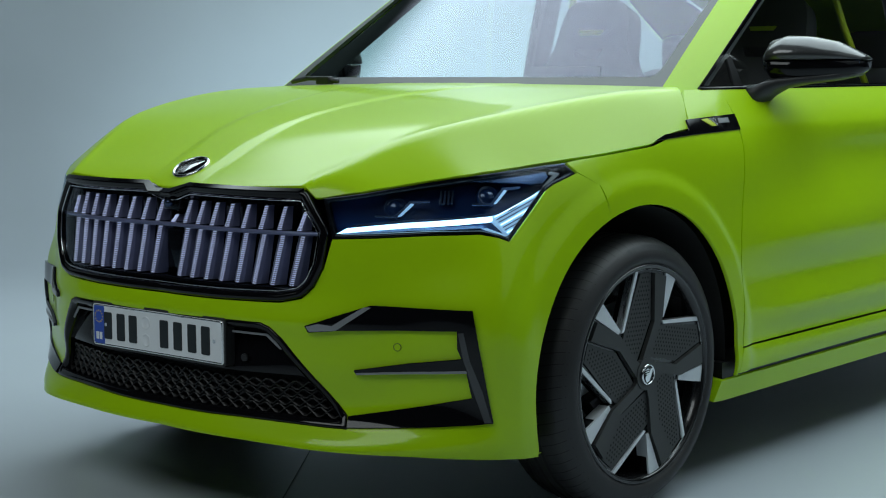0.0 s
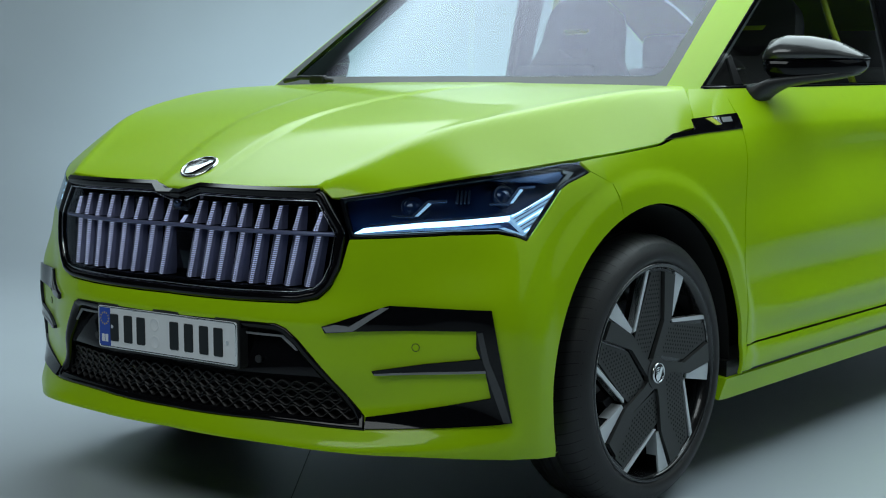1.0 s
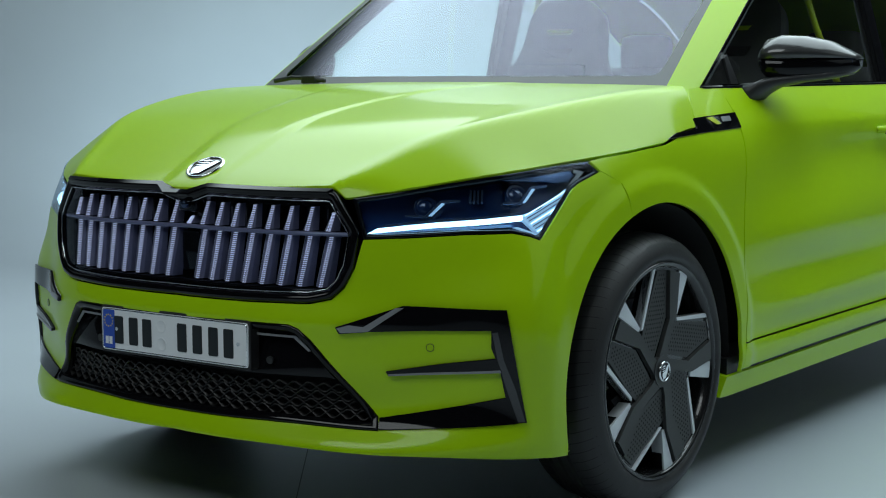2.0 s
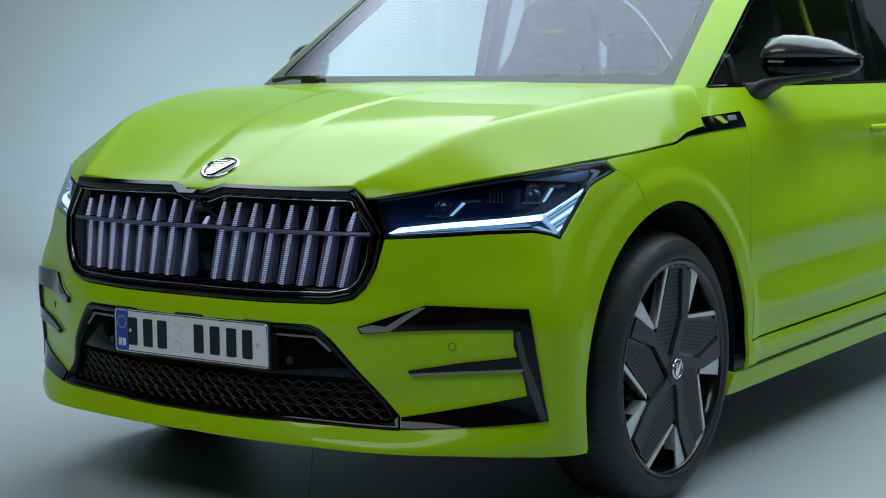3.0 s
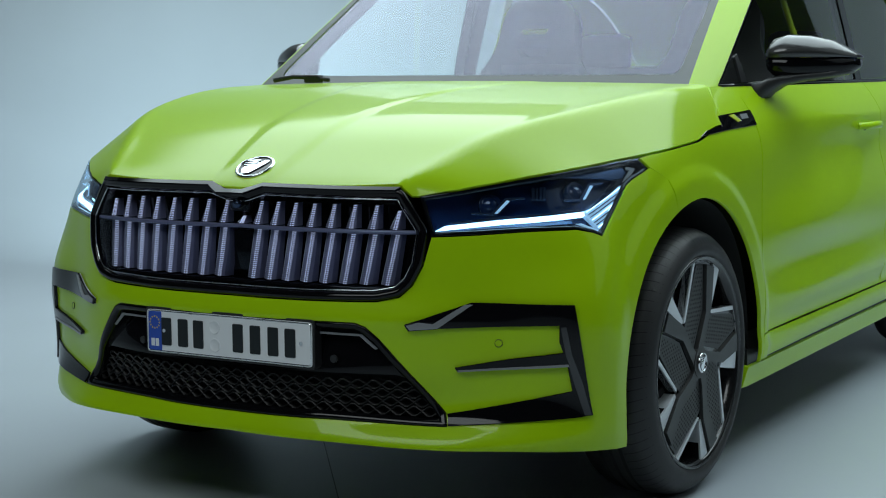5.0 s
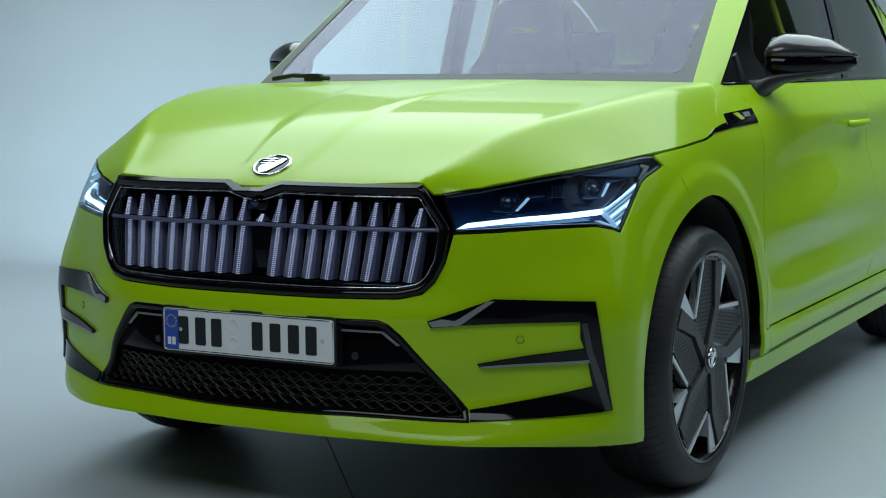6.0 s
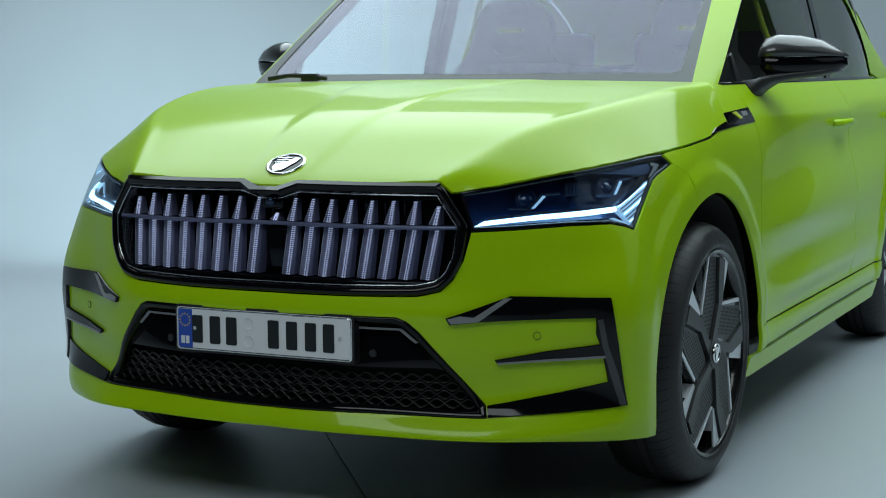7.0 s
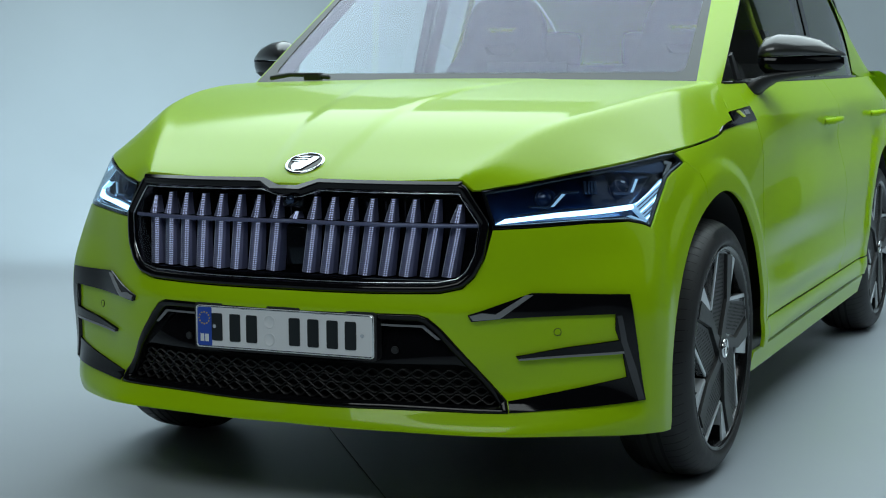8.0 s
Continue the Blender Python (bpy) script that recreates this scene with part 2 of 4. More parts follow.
def hood(x, y):
    """The bonnet skin over the point (x, y): a flat crown with a raised spine, a soft ridge, and a flank falling to the shut line."""
    ax = abs(x)
    top, xe, ze, xr, c = hood_line(round(y, 6))
    on = step(-0.82, -0.6, y)
    rim = top - 0.012 * on
    z = top - 0.012 * on * (ax / xr) ** 2 if ax < xr else rim - 0.024 * on * (ax - xr) / xr
    z += 0.0045 * step(c + 0.026, c - 0.022, ax) * step(-0.84, -0.7, y) * (1 - 0.7 * step(-0.1, 0.42, y))
    z += 0.004 * on * math.exp(-((ax - xr) / 0.032) ** 2) * (1 - step(0.1, 0.34, y))
    wide = max(xe - xr, 0.02)
    k = 0.10
    t = (ax - xr) / wide
    soft = k * math.log1p(math.exp(min(t / k, 60)))
    full = k * math.log1p(math.exp(1 / k))
    base = rim - 0.024 * on * wide / xr
    z -= max(base - ze, 0.0) * (soft / full) ** 1.2
    return Vector((x, y, z))

# ---- mesh helpers ----


def finish(ob, label="", smooth=True):
    for p in ob.data.polygons:
        p.use_smooth = smooth
    if label:
        ob["label"] = label
    return ob


def part(name, bm, mat, parent, label="", smooth=False):
    me = bpy.data.meshes.new(name)
    bm.to_mesh(me)
    bm.free()
    me.materials.append(mat)
    ob = new(name, me)
    ob.parent = parent
    return finish(ob, label, smooth)


def raw(name, verts, faces, mat, parent, label="", normals=None):
    me = bpy.data.meshes.new(name)
    me.from_pydata([tuple(v) for v in verts], [], faces)
    me.materials.append(mat)
    ob = new(name, me)
    ob.parent = parent
    finish(ob, label)
    if normals is not None:
        me.normals_split_custom_set_from_vertices([tuple(n) for n in normals])
    return ob


def thing(name, label, category, group="", at=(0, 0, 0)):
    ob = new(name)
    ob.location = at
    return tagged(ob, label, category, group)


def inside(p, poly):
    hit = False
    for i in range(len(poly)):
        (x0, y0), (x1, y1) = poly[i - 1], poly[i]
        if (y0 > p[1]) != (y1 > p[1]) and p[0] < (x1 - x0) * (p[1] - y0) / (y1 - y0) + x0:
            hit = not hit
    return hit


def dense(poly, gap):
    out = []
    for i in range(len(poly)):
        a, b = poly[i], poly[(i + 1) % len(poly)]
        n = max(1, int(math.hypot(b[0] - a[0], b[1] - a[1]) / gap + 0.5))
        out += [(a[0] + (b[0] - a[0]) * k / n, a[1] + (b[1] - a[1]) * k / n) for k in range(n)]
    return out


def turn_sign(poly):
    return 1 if sum(poly[i - 1][0] * poly[i][1] - poly[i][0] * poly[i - 1][1] for i in range(len(poly))) > 0 else -1


def inset(poly, d):
    """The polygon moved inwards by d on every side."""
    s, out, n = turn_sign(poly), [], len(poly)
    for i in range(n):
        a, b, c = poly[i - 1], poly[i], poly[(i + 1) % n]
        u, v = Vector((b[0] - a[0], b[1] - a[1])).normalized(), Vector((c[0] - b[0], c[1] - b[1])).normalized()
        m = Vector((-(u.y + v.y), u.x + v.x)) * s
        k = m.length
        m = m / k if k > 1e-6 else Vector((-u.y, u.x)) * s
        out.append((b[0] + m.x * d / max(k / 2, 0.4), b[1] + m.y * d / max(k / 2, 0.4)))
    return out


def rounded(poly, r, n=4):
    out = []
    for i in range(len(poly)):
        a, b, c = Vector(poly[i - 1]), Vector(poly[i]), Vector(poly[(i + 1) % len(poly)])
        p, q = b + (a - b).normalized() * min(r, (a - b).length * 0.45), b + (c - b).normalized() * min(r, (c - b).length * 0.45)
        out += [tuple(p.lerp(b, k / n).lerp(b.lerp(q, k / n), k / n)) for k in range(n + 1)]
    return out


A = 0.0207  # metres along the nose for one degree


def nose_m(u, v):
    return nose(u / A, v)


def deg(*points):
    return [(a * A, z) for a, z in points]


def normal_at(fn, u, v, flip):
    h = 1e-3
    n = (fn(u + h, v) - fn(u - h, v)).cross(fn(u, v + h) - fn(u, v - h)).normalized()
    return n * flip


def panel(name, fn, outline, mat, parent, label="", holes=(), gap=0.025, lift=0.0, rim=0.012, flip=1.0, mirror=False):
    """A trimmed piece of a skin: outline and holes in the skin's own two measures, lifted off it, with its edge turned in by rim."""
    loops = [dense(outline, gap)] + [dense(h, gap) for h in holes]
    pts, edges = [], []
    for l in loops:
        k = len(pts)
        pts += l
        edges += [(k + i, k + (i + 1) % len(l)) for i in range(len(l))]
    us, vs = [p[0] for p in loops[0]], [p[1] for p in loops[0]]
    n_border = len(pts)
    keep_off = gap * 0.45
    border = np.array(pts)
    nu, nv = int((max(us) - min(us)) / gap) + 1, int((max(vs) - min(vs)) / gap) + 1
    for i in range(nu + 1):
        for j in range(nv + 1):
            p = (min(us) + (max(us) - min(us)) * i / nu, min(vs) + (max(vs) - min(vs)) * j / nv)
            if inside(p, outline) and not any(inside(p, h) for h in holes) and ((border - p) ** 2).sum(1).min() > keep_off ** 2:
                pts.append(p)
    v2, _, tris, *_ = geometry.delaunay_2d_cdt([Vector(p) for p in pts], edges, [], 0, 1e-6)
    faces = []
    for f in tris:
        c = (sum(v2[i].x for i in f) / len(f), sum(v2[i].y for i in f) / len(f))
        if inside(c, outline) and not any(inside(c, h) for h in holes):
            faces.append(list(f))
    nrm = [normal_at(fn, p.x, p.y, flip) for p in v2]
    verts = [fn(p.x, p.y) + n * lift for p, n in zip(v2, nrm)]
    count = {}
    for f in faces:
        for i in range(len(f)):
            e = (f[i], f[(i + 1) % len(f)])
            count[tuple(sorted(e))] = count.get(tuple(sorted(e)), []) + [e]
    if faces:
        total = sum((verts[f[1]] - verts[f[0]]).cross(verts[f[2]] - verts[f[0]]).dot(nrm[f[0]]) for f in faces)
        if total < 0:
            faces = [f[::-1] for f in faces]
            count = {k: [e[::-1] for e in es] for k, es in count.items()}
    if rim:
        made = {}
        for es in count.values():
            if len(es) == 1:
                a, b = es[0]
                side = (verts[b] - verts[a]).cross(nrm[a]).normalized()
                q = []
                for i in (a, b):
                    verts += [verts[i].copy(), verts[i] - nrm[i] * rim]
                    nrm += [(nrm[i] + side).normalized(), side]
                k = len(verts) - 4
                faces.append([k + 2, k, k + 1, k + 3])
    if mirror:
        verts, nrm = [Vector((-v.x, v.y, v.z)) for v in verts], [Vector((-v.x, v.y, v.z)) for v in nrm]
        faces = [f[::-1] for f in faces]
    return raw(name, verts, faces, mat, parent, label, nrm)


def both(name, fn, outline, mat, parent, label="", **more):
    return [panel(name, fn, outline, mat, parent, label, mirror=m, **more) for m in (False, True)]


def sweep(bm, rings, closed=True):
    """Skins rings of points, each ring closed on itself if closed."""
    rows = [[bm.verts.new(p) for p in r] for r in rings]
    n = len(rows[0])
    for a, b in zip(rows, rows[1:]):
        for i in range(n if closed else n - 1):
            j = (i + 1) % n
            bm.faces.new((a[i], a[j], b[j], b[i]))
    return rows


def box(bm, x0, y0, z0, x1, y1, z1, bevel=0.0):
    made = bmesh.ops.create_cube(bm, size=1)["verts"]
    for v in made:
        v.co = Vector(((x0 + x1) / 2 + v.co.x * (x1 - x0), (y0 + y1) / 2 + v.co.y * (y1 - y0), (z0 + z1) / 2 + v.co.z * (z1 - z0)))
    if bevel:
        es = list({e for v in made for e in v.link_edges})
        bmesh.ops.bevel(bm, geom=es, offset=bevel, segments=2, affect="EDGES", profile=0.6)
    return made


def tube(bm, points, r, n=8):
    points = [Vector(p) for p in points]
    rings = []
    for i, p in enumerate(points):
        d = (points[min(i + 1, len(points) - 1)] - points[max(i - 1, 0)]).normalized()
        s = d.cross(Vector((0, 0, 1)) if abs(d.z) < 0.9 else Vector((1, 0, 0))).normalized()
        t = s.cross(d)
        rings.append([p + r * (math.cos(k * 2 * math.pi / n) * s + math.sin(k * 2 * math.pi / n) * t) for k in range(n)])
    rows = sweep(bm, rings)
    bm.faces.new(rows[0][::-1])
    bm.faces.new(rows[-1])


def lathe(bm, profile, n=72):
    """Turns (x, r) points round the x axis."""
    rings = [[(x, r * math.cos(k * 2 * math.pi / n), r * math.sin(k * 2 * math.pi / n)) for k in range(n)] for x, r in profile]
    return sweep(bm, rings)


def slab(bm, poly, place, thick, sink=0.0):
    """A flat piece of the given outline, with thickness; place(u, v, w) puts it into space."""
    top, low = [bm.verts.new(place(u, v, thick)) for u, v in poly], [bm.verts.new(place(u, v, sink)) for u, v in poly]
    if turn_sign(poly) < 0:
        top, low = top[::-1], low[::-1]
    bm.faces.new(top)
    n = len(poly)
    for i in range(n):
        bm.faces.new((low[i], low[(i + 1) % n], top[(i + 1) % n], top[i]))


# ---- the studio ----
RADIUS, COVE, HIGH, LEVEL = 7.6, 2.6, 6.0, -0.008
bm = bmesh.new()
profile = [(r, 0.0) for r in (0.01, 1, 2, 3, 4, RADIUS - COVE)]
profile += [(RADIUS - COVE + COVE * math.sin(k * math.pi / 32), COVE - COVE * math.cos(k * math.pi / 32)) for k in range(1, 17)]
profile += [(RADIUS, 3.5), (RADIUS, 4.6), (RADIUS, HIGH)]


def rise(a):
    """How far the cove rises at a degrees round the studio: not at all behind the camera."""
    b = (a - 65) % 360
    return step(0, 6, b) * (1 - step(131, 161, b))


sweep(bm, [[(r * math.cos(radians(3 * k)), 1.2 + r * math.sin(radians(3 * k)), LEVEL + z * rise((3 * k) % 360)) for k in range(120)] for r, z in profile])
bmesh.ops.recalc_face_normals(bm, faces=bm.faces)
floor = part("floor", bm, FLOOR, None, smooth=True)
tagged(floor, "pale grey painted studio floor curving up into the cove wall", "floor", kind="structure")
bm = bmesh.new()
made = [bm.verts.new((RADIUS * 1.05 * math.cos(k * math.pi / 60), 1.2 + RADIUS * 1.05 * math.sin(k * math.pi / 60), HIGH)) for k in range(120)]
bm.faces.new(made)
ceiling = part("ceiling", bm, HOLLOW, None)
# unseen black screen, added so paint and trim reflect darkness on this side
bm = bmesh.new()
rows = [[(RADIUS * 0.995 * math.cos(k * math.pi / 60), 1.2 + RADIUS * 0.995 * math.sin(k * math.pi / 60), z) for k in range(66, 144)] for z in (LEVEL - 0.003, HIGH)]
sweep(bm, rows, False)
black_screen = part("wall_south", bm, HOLLOW, None, smooth=True)
tagged(black_screen, "unseen black screen added round the camera side to darken reflections", "wall", kind="structure")
tagged(ceiling, "dark studio ceiling above the lights", "ceiling", kind="structure")
bm = bmesh.new()
box(bm, -0.0014, -3.0, LEVEL + 0.0005, 0.0014, 0.9, LEVEL + 0.002)
joint = part("floor_joint", bm, SEAM, floor)
joint.matrix_world = pose(0, -0.39, 0, 0, 0, 37.7)

# ---- the car ----
car = thing("car", "lime green electric coupe with black trim, parked on the studio floor", "car")


def lower_arch(y0, n=24, start=0.0, end=180.0, r=ARCH_R, zc=0.362):
    return [(y0 + r * math.cos(math.radians(start + (end - start) * k / n)), zc + r * math.sin(math.radians(start + (end - start) * k / n))) for k in range(n + 1)]


def to_nose(y, z):
    return (math.degrees(math.atan2(side_x(y, z), AXIS_Y - y)) * A, z)


AY = 0.012
seam_end = (AY + ARCH_R * math.cos(math.radians(110)), 0.362 + ARCH_R * math.sin(math.radians(110)))
GRILLE = deg((1.2, 0.852), (4.2, 0.871), (23.6, 0.869), (26.6, 0.773), (25.9, 0.685), (24.8, 0.640), (23.3, 0.612), (20.6, 0.600), (12, 0.596), (0, 0.594))
GRILLE = GRILLE + [(-u, v) for u, v in GRILLE[-2::-1]]
LAMP_LOW = deg((27.0, 0.757), (32.2, 0.760), (38.8, 0.767), (44.3, 0.768), (46.5, 0.759), (47.9, 0.748))
LAMP_OUT = [to_nose(-0.411, 0.798), to_nose(-0.337, 0.863), to_nose(-0.310, 0.876), to_nose(-0.232, 0.900)]
LAMP_TOP = [to_nose(-0.252, 0.926)]
INTAKE = deg((0, 0.540), (14.4, 0.545), (18.0, 0.545), (19.2, 0.536), (20.7, 0.509), (28.5, 0.326), (28.6, 0.297), (14, 0.300), (0, 0.296))
INTAKE = INTAKE + [(-u, v) for u, v in INTAKE[-2:0:-1]]

# bumper: one skin from arch to arch, open for the intake
half = [(u, v) for u, v in GRILLE[9:2:-1]]
half = [(u, v - 0.003) for u, v in half[:5]] + [(u + 0.003, v) for u, v in half[5:-1]]
half += [(u, v - 0.003) for u, v in LAMP_LOW] + [(u + 0.003, v) for u, v in LAMP_OUT]
half += [to_nose(-0.165, 0.868)]
front_arch = [p for p in lower_arch(AY, 22, 110, 201) if p[1] > 0.222]
half += [to_nose(*p) for p in front_arch] + [to_nose(AY - 0.425, 0.212)]
half += deg((46, 0.224), (40, 0.234), (34, 0.240), (26, 0.246), (14, 0.249), (0, 0.248))
full = half[1:-1] + [(0, 0.248)] + [(-u, v) for u, v in half[-2:0:-1]] + [(0, half[0][1])]
panel("bumper", nose_m, full, PAINT, car, "lime green painted front bumper", holes=[inset(INTAKE, -0.002)], gap=0.015)

# lower lip edge and underside
bm = bmesh.new()
rings = []
for k in range(-52, 53, 2):
    a = float(k)
    lo = 0.249 - 0.003 * step(10, 28, abs(a)) - 0.027 * step(28, 52, abs(a))
    p = nose(a, lo)
    rings.append([p + Vector((0, 0, 0.004)), p + Vector((-p.x, 0.3 - p.y, 0)) * 0.015 + Vector((0, 0, -0.005)), p + Vector((-p.x, 0.3 - p.y, 0)) * 0.12 + Vector((0, 0, -0.002)), p + Vector((-p.x, 0.3 - p.y, 0)) * 0.12 + Vector((0, 0, 0.03))])
sweep(bm, rings, False)
bmesh.ops.recalc_face_normals(bm, faces=bm.faces)
part("bumper_lip", bm, PAINT, car, "lime green lower lip", True)

# bonnet
edge = [(hood_edge(y) - 0.002, y) for y in (-0.765, -0.73, -0.7, -0.65, -0.6, -0.55, -0.5, -0.45, -0.4, -0.35, -0.3, -0.25, -0.2, -0.15, -0.1, -0.05, 0.0, 0.05, 0.1, 0.15, 0.2, 0.25, 0.288)]
edge += [(0.842, 0.325), (0.795, 0.362), (0.745, 0.338), (0.5, 0.313), (0.25, 0.30), (0.0, 0.295)]
front = [(0.0, -0.806), (0.05, -0.806), (0.075, -0.797), (0.2, -0.793), (0.33, -0.786), (0.452, -0.775)]
outline = front + edge + [(-x, y) for x, y in edge[-2::-1]] + [(-x, y) for x, y in front[:0:-1]]
panel("bonnet", hood, outline, PAINT, car, "lime green bonnet with two creases", gap=0.015, rim=0.016)

# flanks
rear_y = 2.77
fender = [(-0.228, 0.902), (-0.246, 0.926)] + [(y, HOOD_Z(y) - 0.003) for y in (-0.2, -0.15, -0.1, -0.05, 0.0, 0.05, 0.1, 0.15, 0.2, 0.28)] + [(0.535, 0.985)]
fender += [(0.515, 0.85), (0.488, 0.687), (0.482, 0.45), (0.482, 0.367), (0.470, 0.32), (0.452, 0.29)]
fender += [p for p in lower_arch(AY, 30, -9, 110)] + [(-0.161, 0.866)]
both("front_wing", flank, fender, PAINT, car, "lime green front wing", gap=0.014)
corner = [(0.294, 1.0), (0.54, 1.0), (0.55, 1.062), (0.565, 1.098), (0.50, 1.1), (0.38, 1.099), (0.335, 1.06)]
both("wing_corner", flank, corner, PAINT, car, gap=0.02)
badge = [(0.11, 0.968), (0.16, 0.982), (0.285, 0.99), (0.293, 1.018), (0.548, 1.028), (0.54, 0.985), (0.30, 0.978)]
both("wing_badge", flank, badge, BLACK, car, "gloss black wing trim with a lime and grey emblem", gap=0.02, lift=0.003, rim=0.015)
for m in (False, True):
    for name, mat, pts in (("emblem_stripe", LIME_TRIM, [(0.36, 1.016), (0.395, 1.018), (0.425, 0.998), (0.40, 0.997)]), ("emblem_stripe", CHROME, [(0.402, 1.018), (0.435, 1.019), (0.43, 0.999)]), ("emblem_plate", FACET, [(0.447, 1.017), (0.500, 1.018), (0.496, 1.005), (0.443, 1.004)])):
        panel(name, flank, pts, mat, car, lift=0.005, rim=0.002, gap=0.02, mirror=m)
door = [(0.556, 1.098), (0.552, 1.03), (0.54, 0.978), (0.52, 0.85), (0.493, 0.687), (0.487, 0.45), (0.487, 0.372), (1.78, 0.372), (1.79, 0.6), (1.80, 0.9), (1.80, 1.098)]
both("front_door", flank, door, PAINT, car, "lime green front door", gap=0.020)
back = [(1.806, 1.098), (1.806, 0.9), (1.796, 0.6), (1.786, 0.372), (2.32, 0.372)] + [p for p in lower_arch(rear_y, 16, 178, 100)] + [(2.86, 0.95), (2.86, 1.098)]
both("rear_door", flank, back, PAINT, car, "lime green rear door", gap=0.034)
quarter = [(2.866, 1.098), (2.866, 0.95)] + [p for p in lower_arch(rear_y, 26, 98, -18)] + [(3.3, 0.225), (3.55, 0.25), (3.68, 0.5), (3.70, 0.8), (3.68, 1.098)]


def tail_flank(y, z):
    p = flank(min(y, 3.2), z)
    return Vector((p.x - 0.9 * max(0.0, y - 3.15) ** 2 * 2.2, y, z))


both("rear_wing", tail_flank, quarter, PAINT, car, "lime green rear wing", gap=0.045)
sill = [(0.487, 0.366), (0.472, 0.32), (0.462, 0.298), (2.30, 0.298), (2.325, 0.366)]
both("sill_panel", flank, sill, PAINT, car, "lime green sill panel", gap=0.04)


def sill_skin(y, z):
    return Vector((0.918 + 0.16 * (z - 0.225), y, z))


both("sill_blade", sill_skin, [(0.40, 0.282), (0.372, 0.225), (0.42, 0.222), (2.30, 0.222), (2.36, 0.282)], PAINT, car, "lime green sill blade", gap=0.04, rim=0.05)
for m in (-1, 1):
    bm = bmesh.new()
    box(bm, min(m * 0.70, m * 0.916), 0.42, 0.255, max(m * 0.70, m * 0.916), 2.33, 0.33)
    part("sill_core", bm, PLASTIC, car, "black plastic sill gap")

# wheel-arch linings and inner body
for yc in (AY, rear_y):
    for m in (-1, 1):
        bm = bmesh.new()
        r = 0.437
        arc = [math.radians(-15 + 209 * k / 28) for k in range(29)]
        sweep(bm, [[(m * x, yc + rr * math.cos(a), 0.362 + rr * math.sin(a)) for a in arc] for x, rr in ((0.905, r + 0.004), (0.84, r), (0.60, r), (0.52, r - 0.02), (0.50, 0.05))], False)
        part("arch_lining", bm, HOLLOW, car, "black felt wheel-arch lining", True)
bm = bmesh.new()
box(bm, -0.80, 0.47, 0.24, 0.80, 2.30, 0.92, 0.02)
box(bm, -0.49, -0.62, 0.26, 0.49, 0.55, 0.80, 0.02)
box(bm, -0.49, 2.2, 0.26, 0.49, 3.6, 0.95, 0.02)
box(bm, -0.75, -0.42, 0.80, 0.75, 0.50, 0.88, 0.01)
part("inner_body", bm, HOLLOW, car, "black inner structure")

# ---- grille ----


def skin_ring(poly, lifts):
    """Rings that follow an outline, each moved in and lifted as told."""
    rings = []
    for d, l in lifts:
        q = inset(poly, d)
        rings.append([nose_m(u, v) + normal_at(nose_m, u, v, 1.0) * l for u, v in q])
    return rings


g = dense(rounded(GRILLE, 0.012, 3), 0.02)
bm = bmesh.new()
sweep(bm, skin_ring(g, [(0.0, -0.01), (0.0, 0.004), (0.004, 0.010), (0.012, 0.011), (0.019, 0.006), (0.023, -0.002), (0.026, -0.064)]))
bmesh.ops.recalc_face_normals(bm, faces=bm.faces)
grille_frame = part("grille_frame", bm, BLACK, car, "gloss black grille surround", True)
strip = deg((-23.4, 0.867), (-4.2, 0.868), (-1.4, 0.851), (1.4, 0.851), (4.2, 0.868), (23.4, 0.867), (23.0, 0.860), (4.4, 0.860), (2.2, 0.843), (-2.2, 0.843), (-4.4, 0.860), (-23.0, 0.860))


def visor(u, v):
    p = nose_m(u, v)
    return p + Vector((0, 1.5 * (v - 0.868), 0))


panel("grille_visor", visor, strip, BLACK, car, "gloss black upper grille strip", lift=0.010, rim=0.01, gap=0.012)
panel("grille_back", nose_m, inset(GRILLE, 0.02), BLACK, car, "black grille backing panel", lift=-0.066, rim=0.0, gap=0.04)
panel("grille_glass", nose_m, inset(GRILLE, 0.024), LENS, car, "clear cover over the grille", lift=-0.003, rim=0.0, gap=0.03).visible_shadow = False
edge_line = [nose_m(u, v) + normal_at(nose_m, u, v, 1.0) * 0.003 for u, v in inset(g, 0.025)]
bm = bmesh.new()
tube(bm, edge_line + edge_line[:1], 0.0016, 5)
part("grille_edge", bm, CHROME, car, "bright line round the grille cover", True)


def prism(bm, bottom, top, w0, w1, deep, lean):
    """One upright crystal bar between two points, with a ridge in front."""
    rows = []
    for k in range(9):
        t = k / 8
        p, w = bottom.lerp(top, t), w0 + (w1 - w0) * t
        d = deep * (1.0 - 0.35 * t)
        ridge = Vector((w * 0.22, -d, 0))
        rows.append([p + Vector((-w / 2, 0, 0)), p + Vector((w / 2, 0, 0)), p + Vector((w * 0.42, -d * 0.6, 0)), p + ridge, p + Vector((-w * 0.42, -d * 0.6, 0))])
    made = sweep(bm, rows)
    bm.faces.new(made[0][::-1])
    bm.faces.new(made[-1])


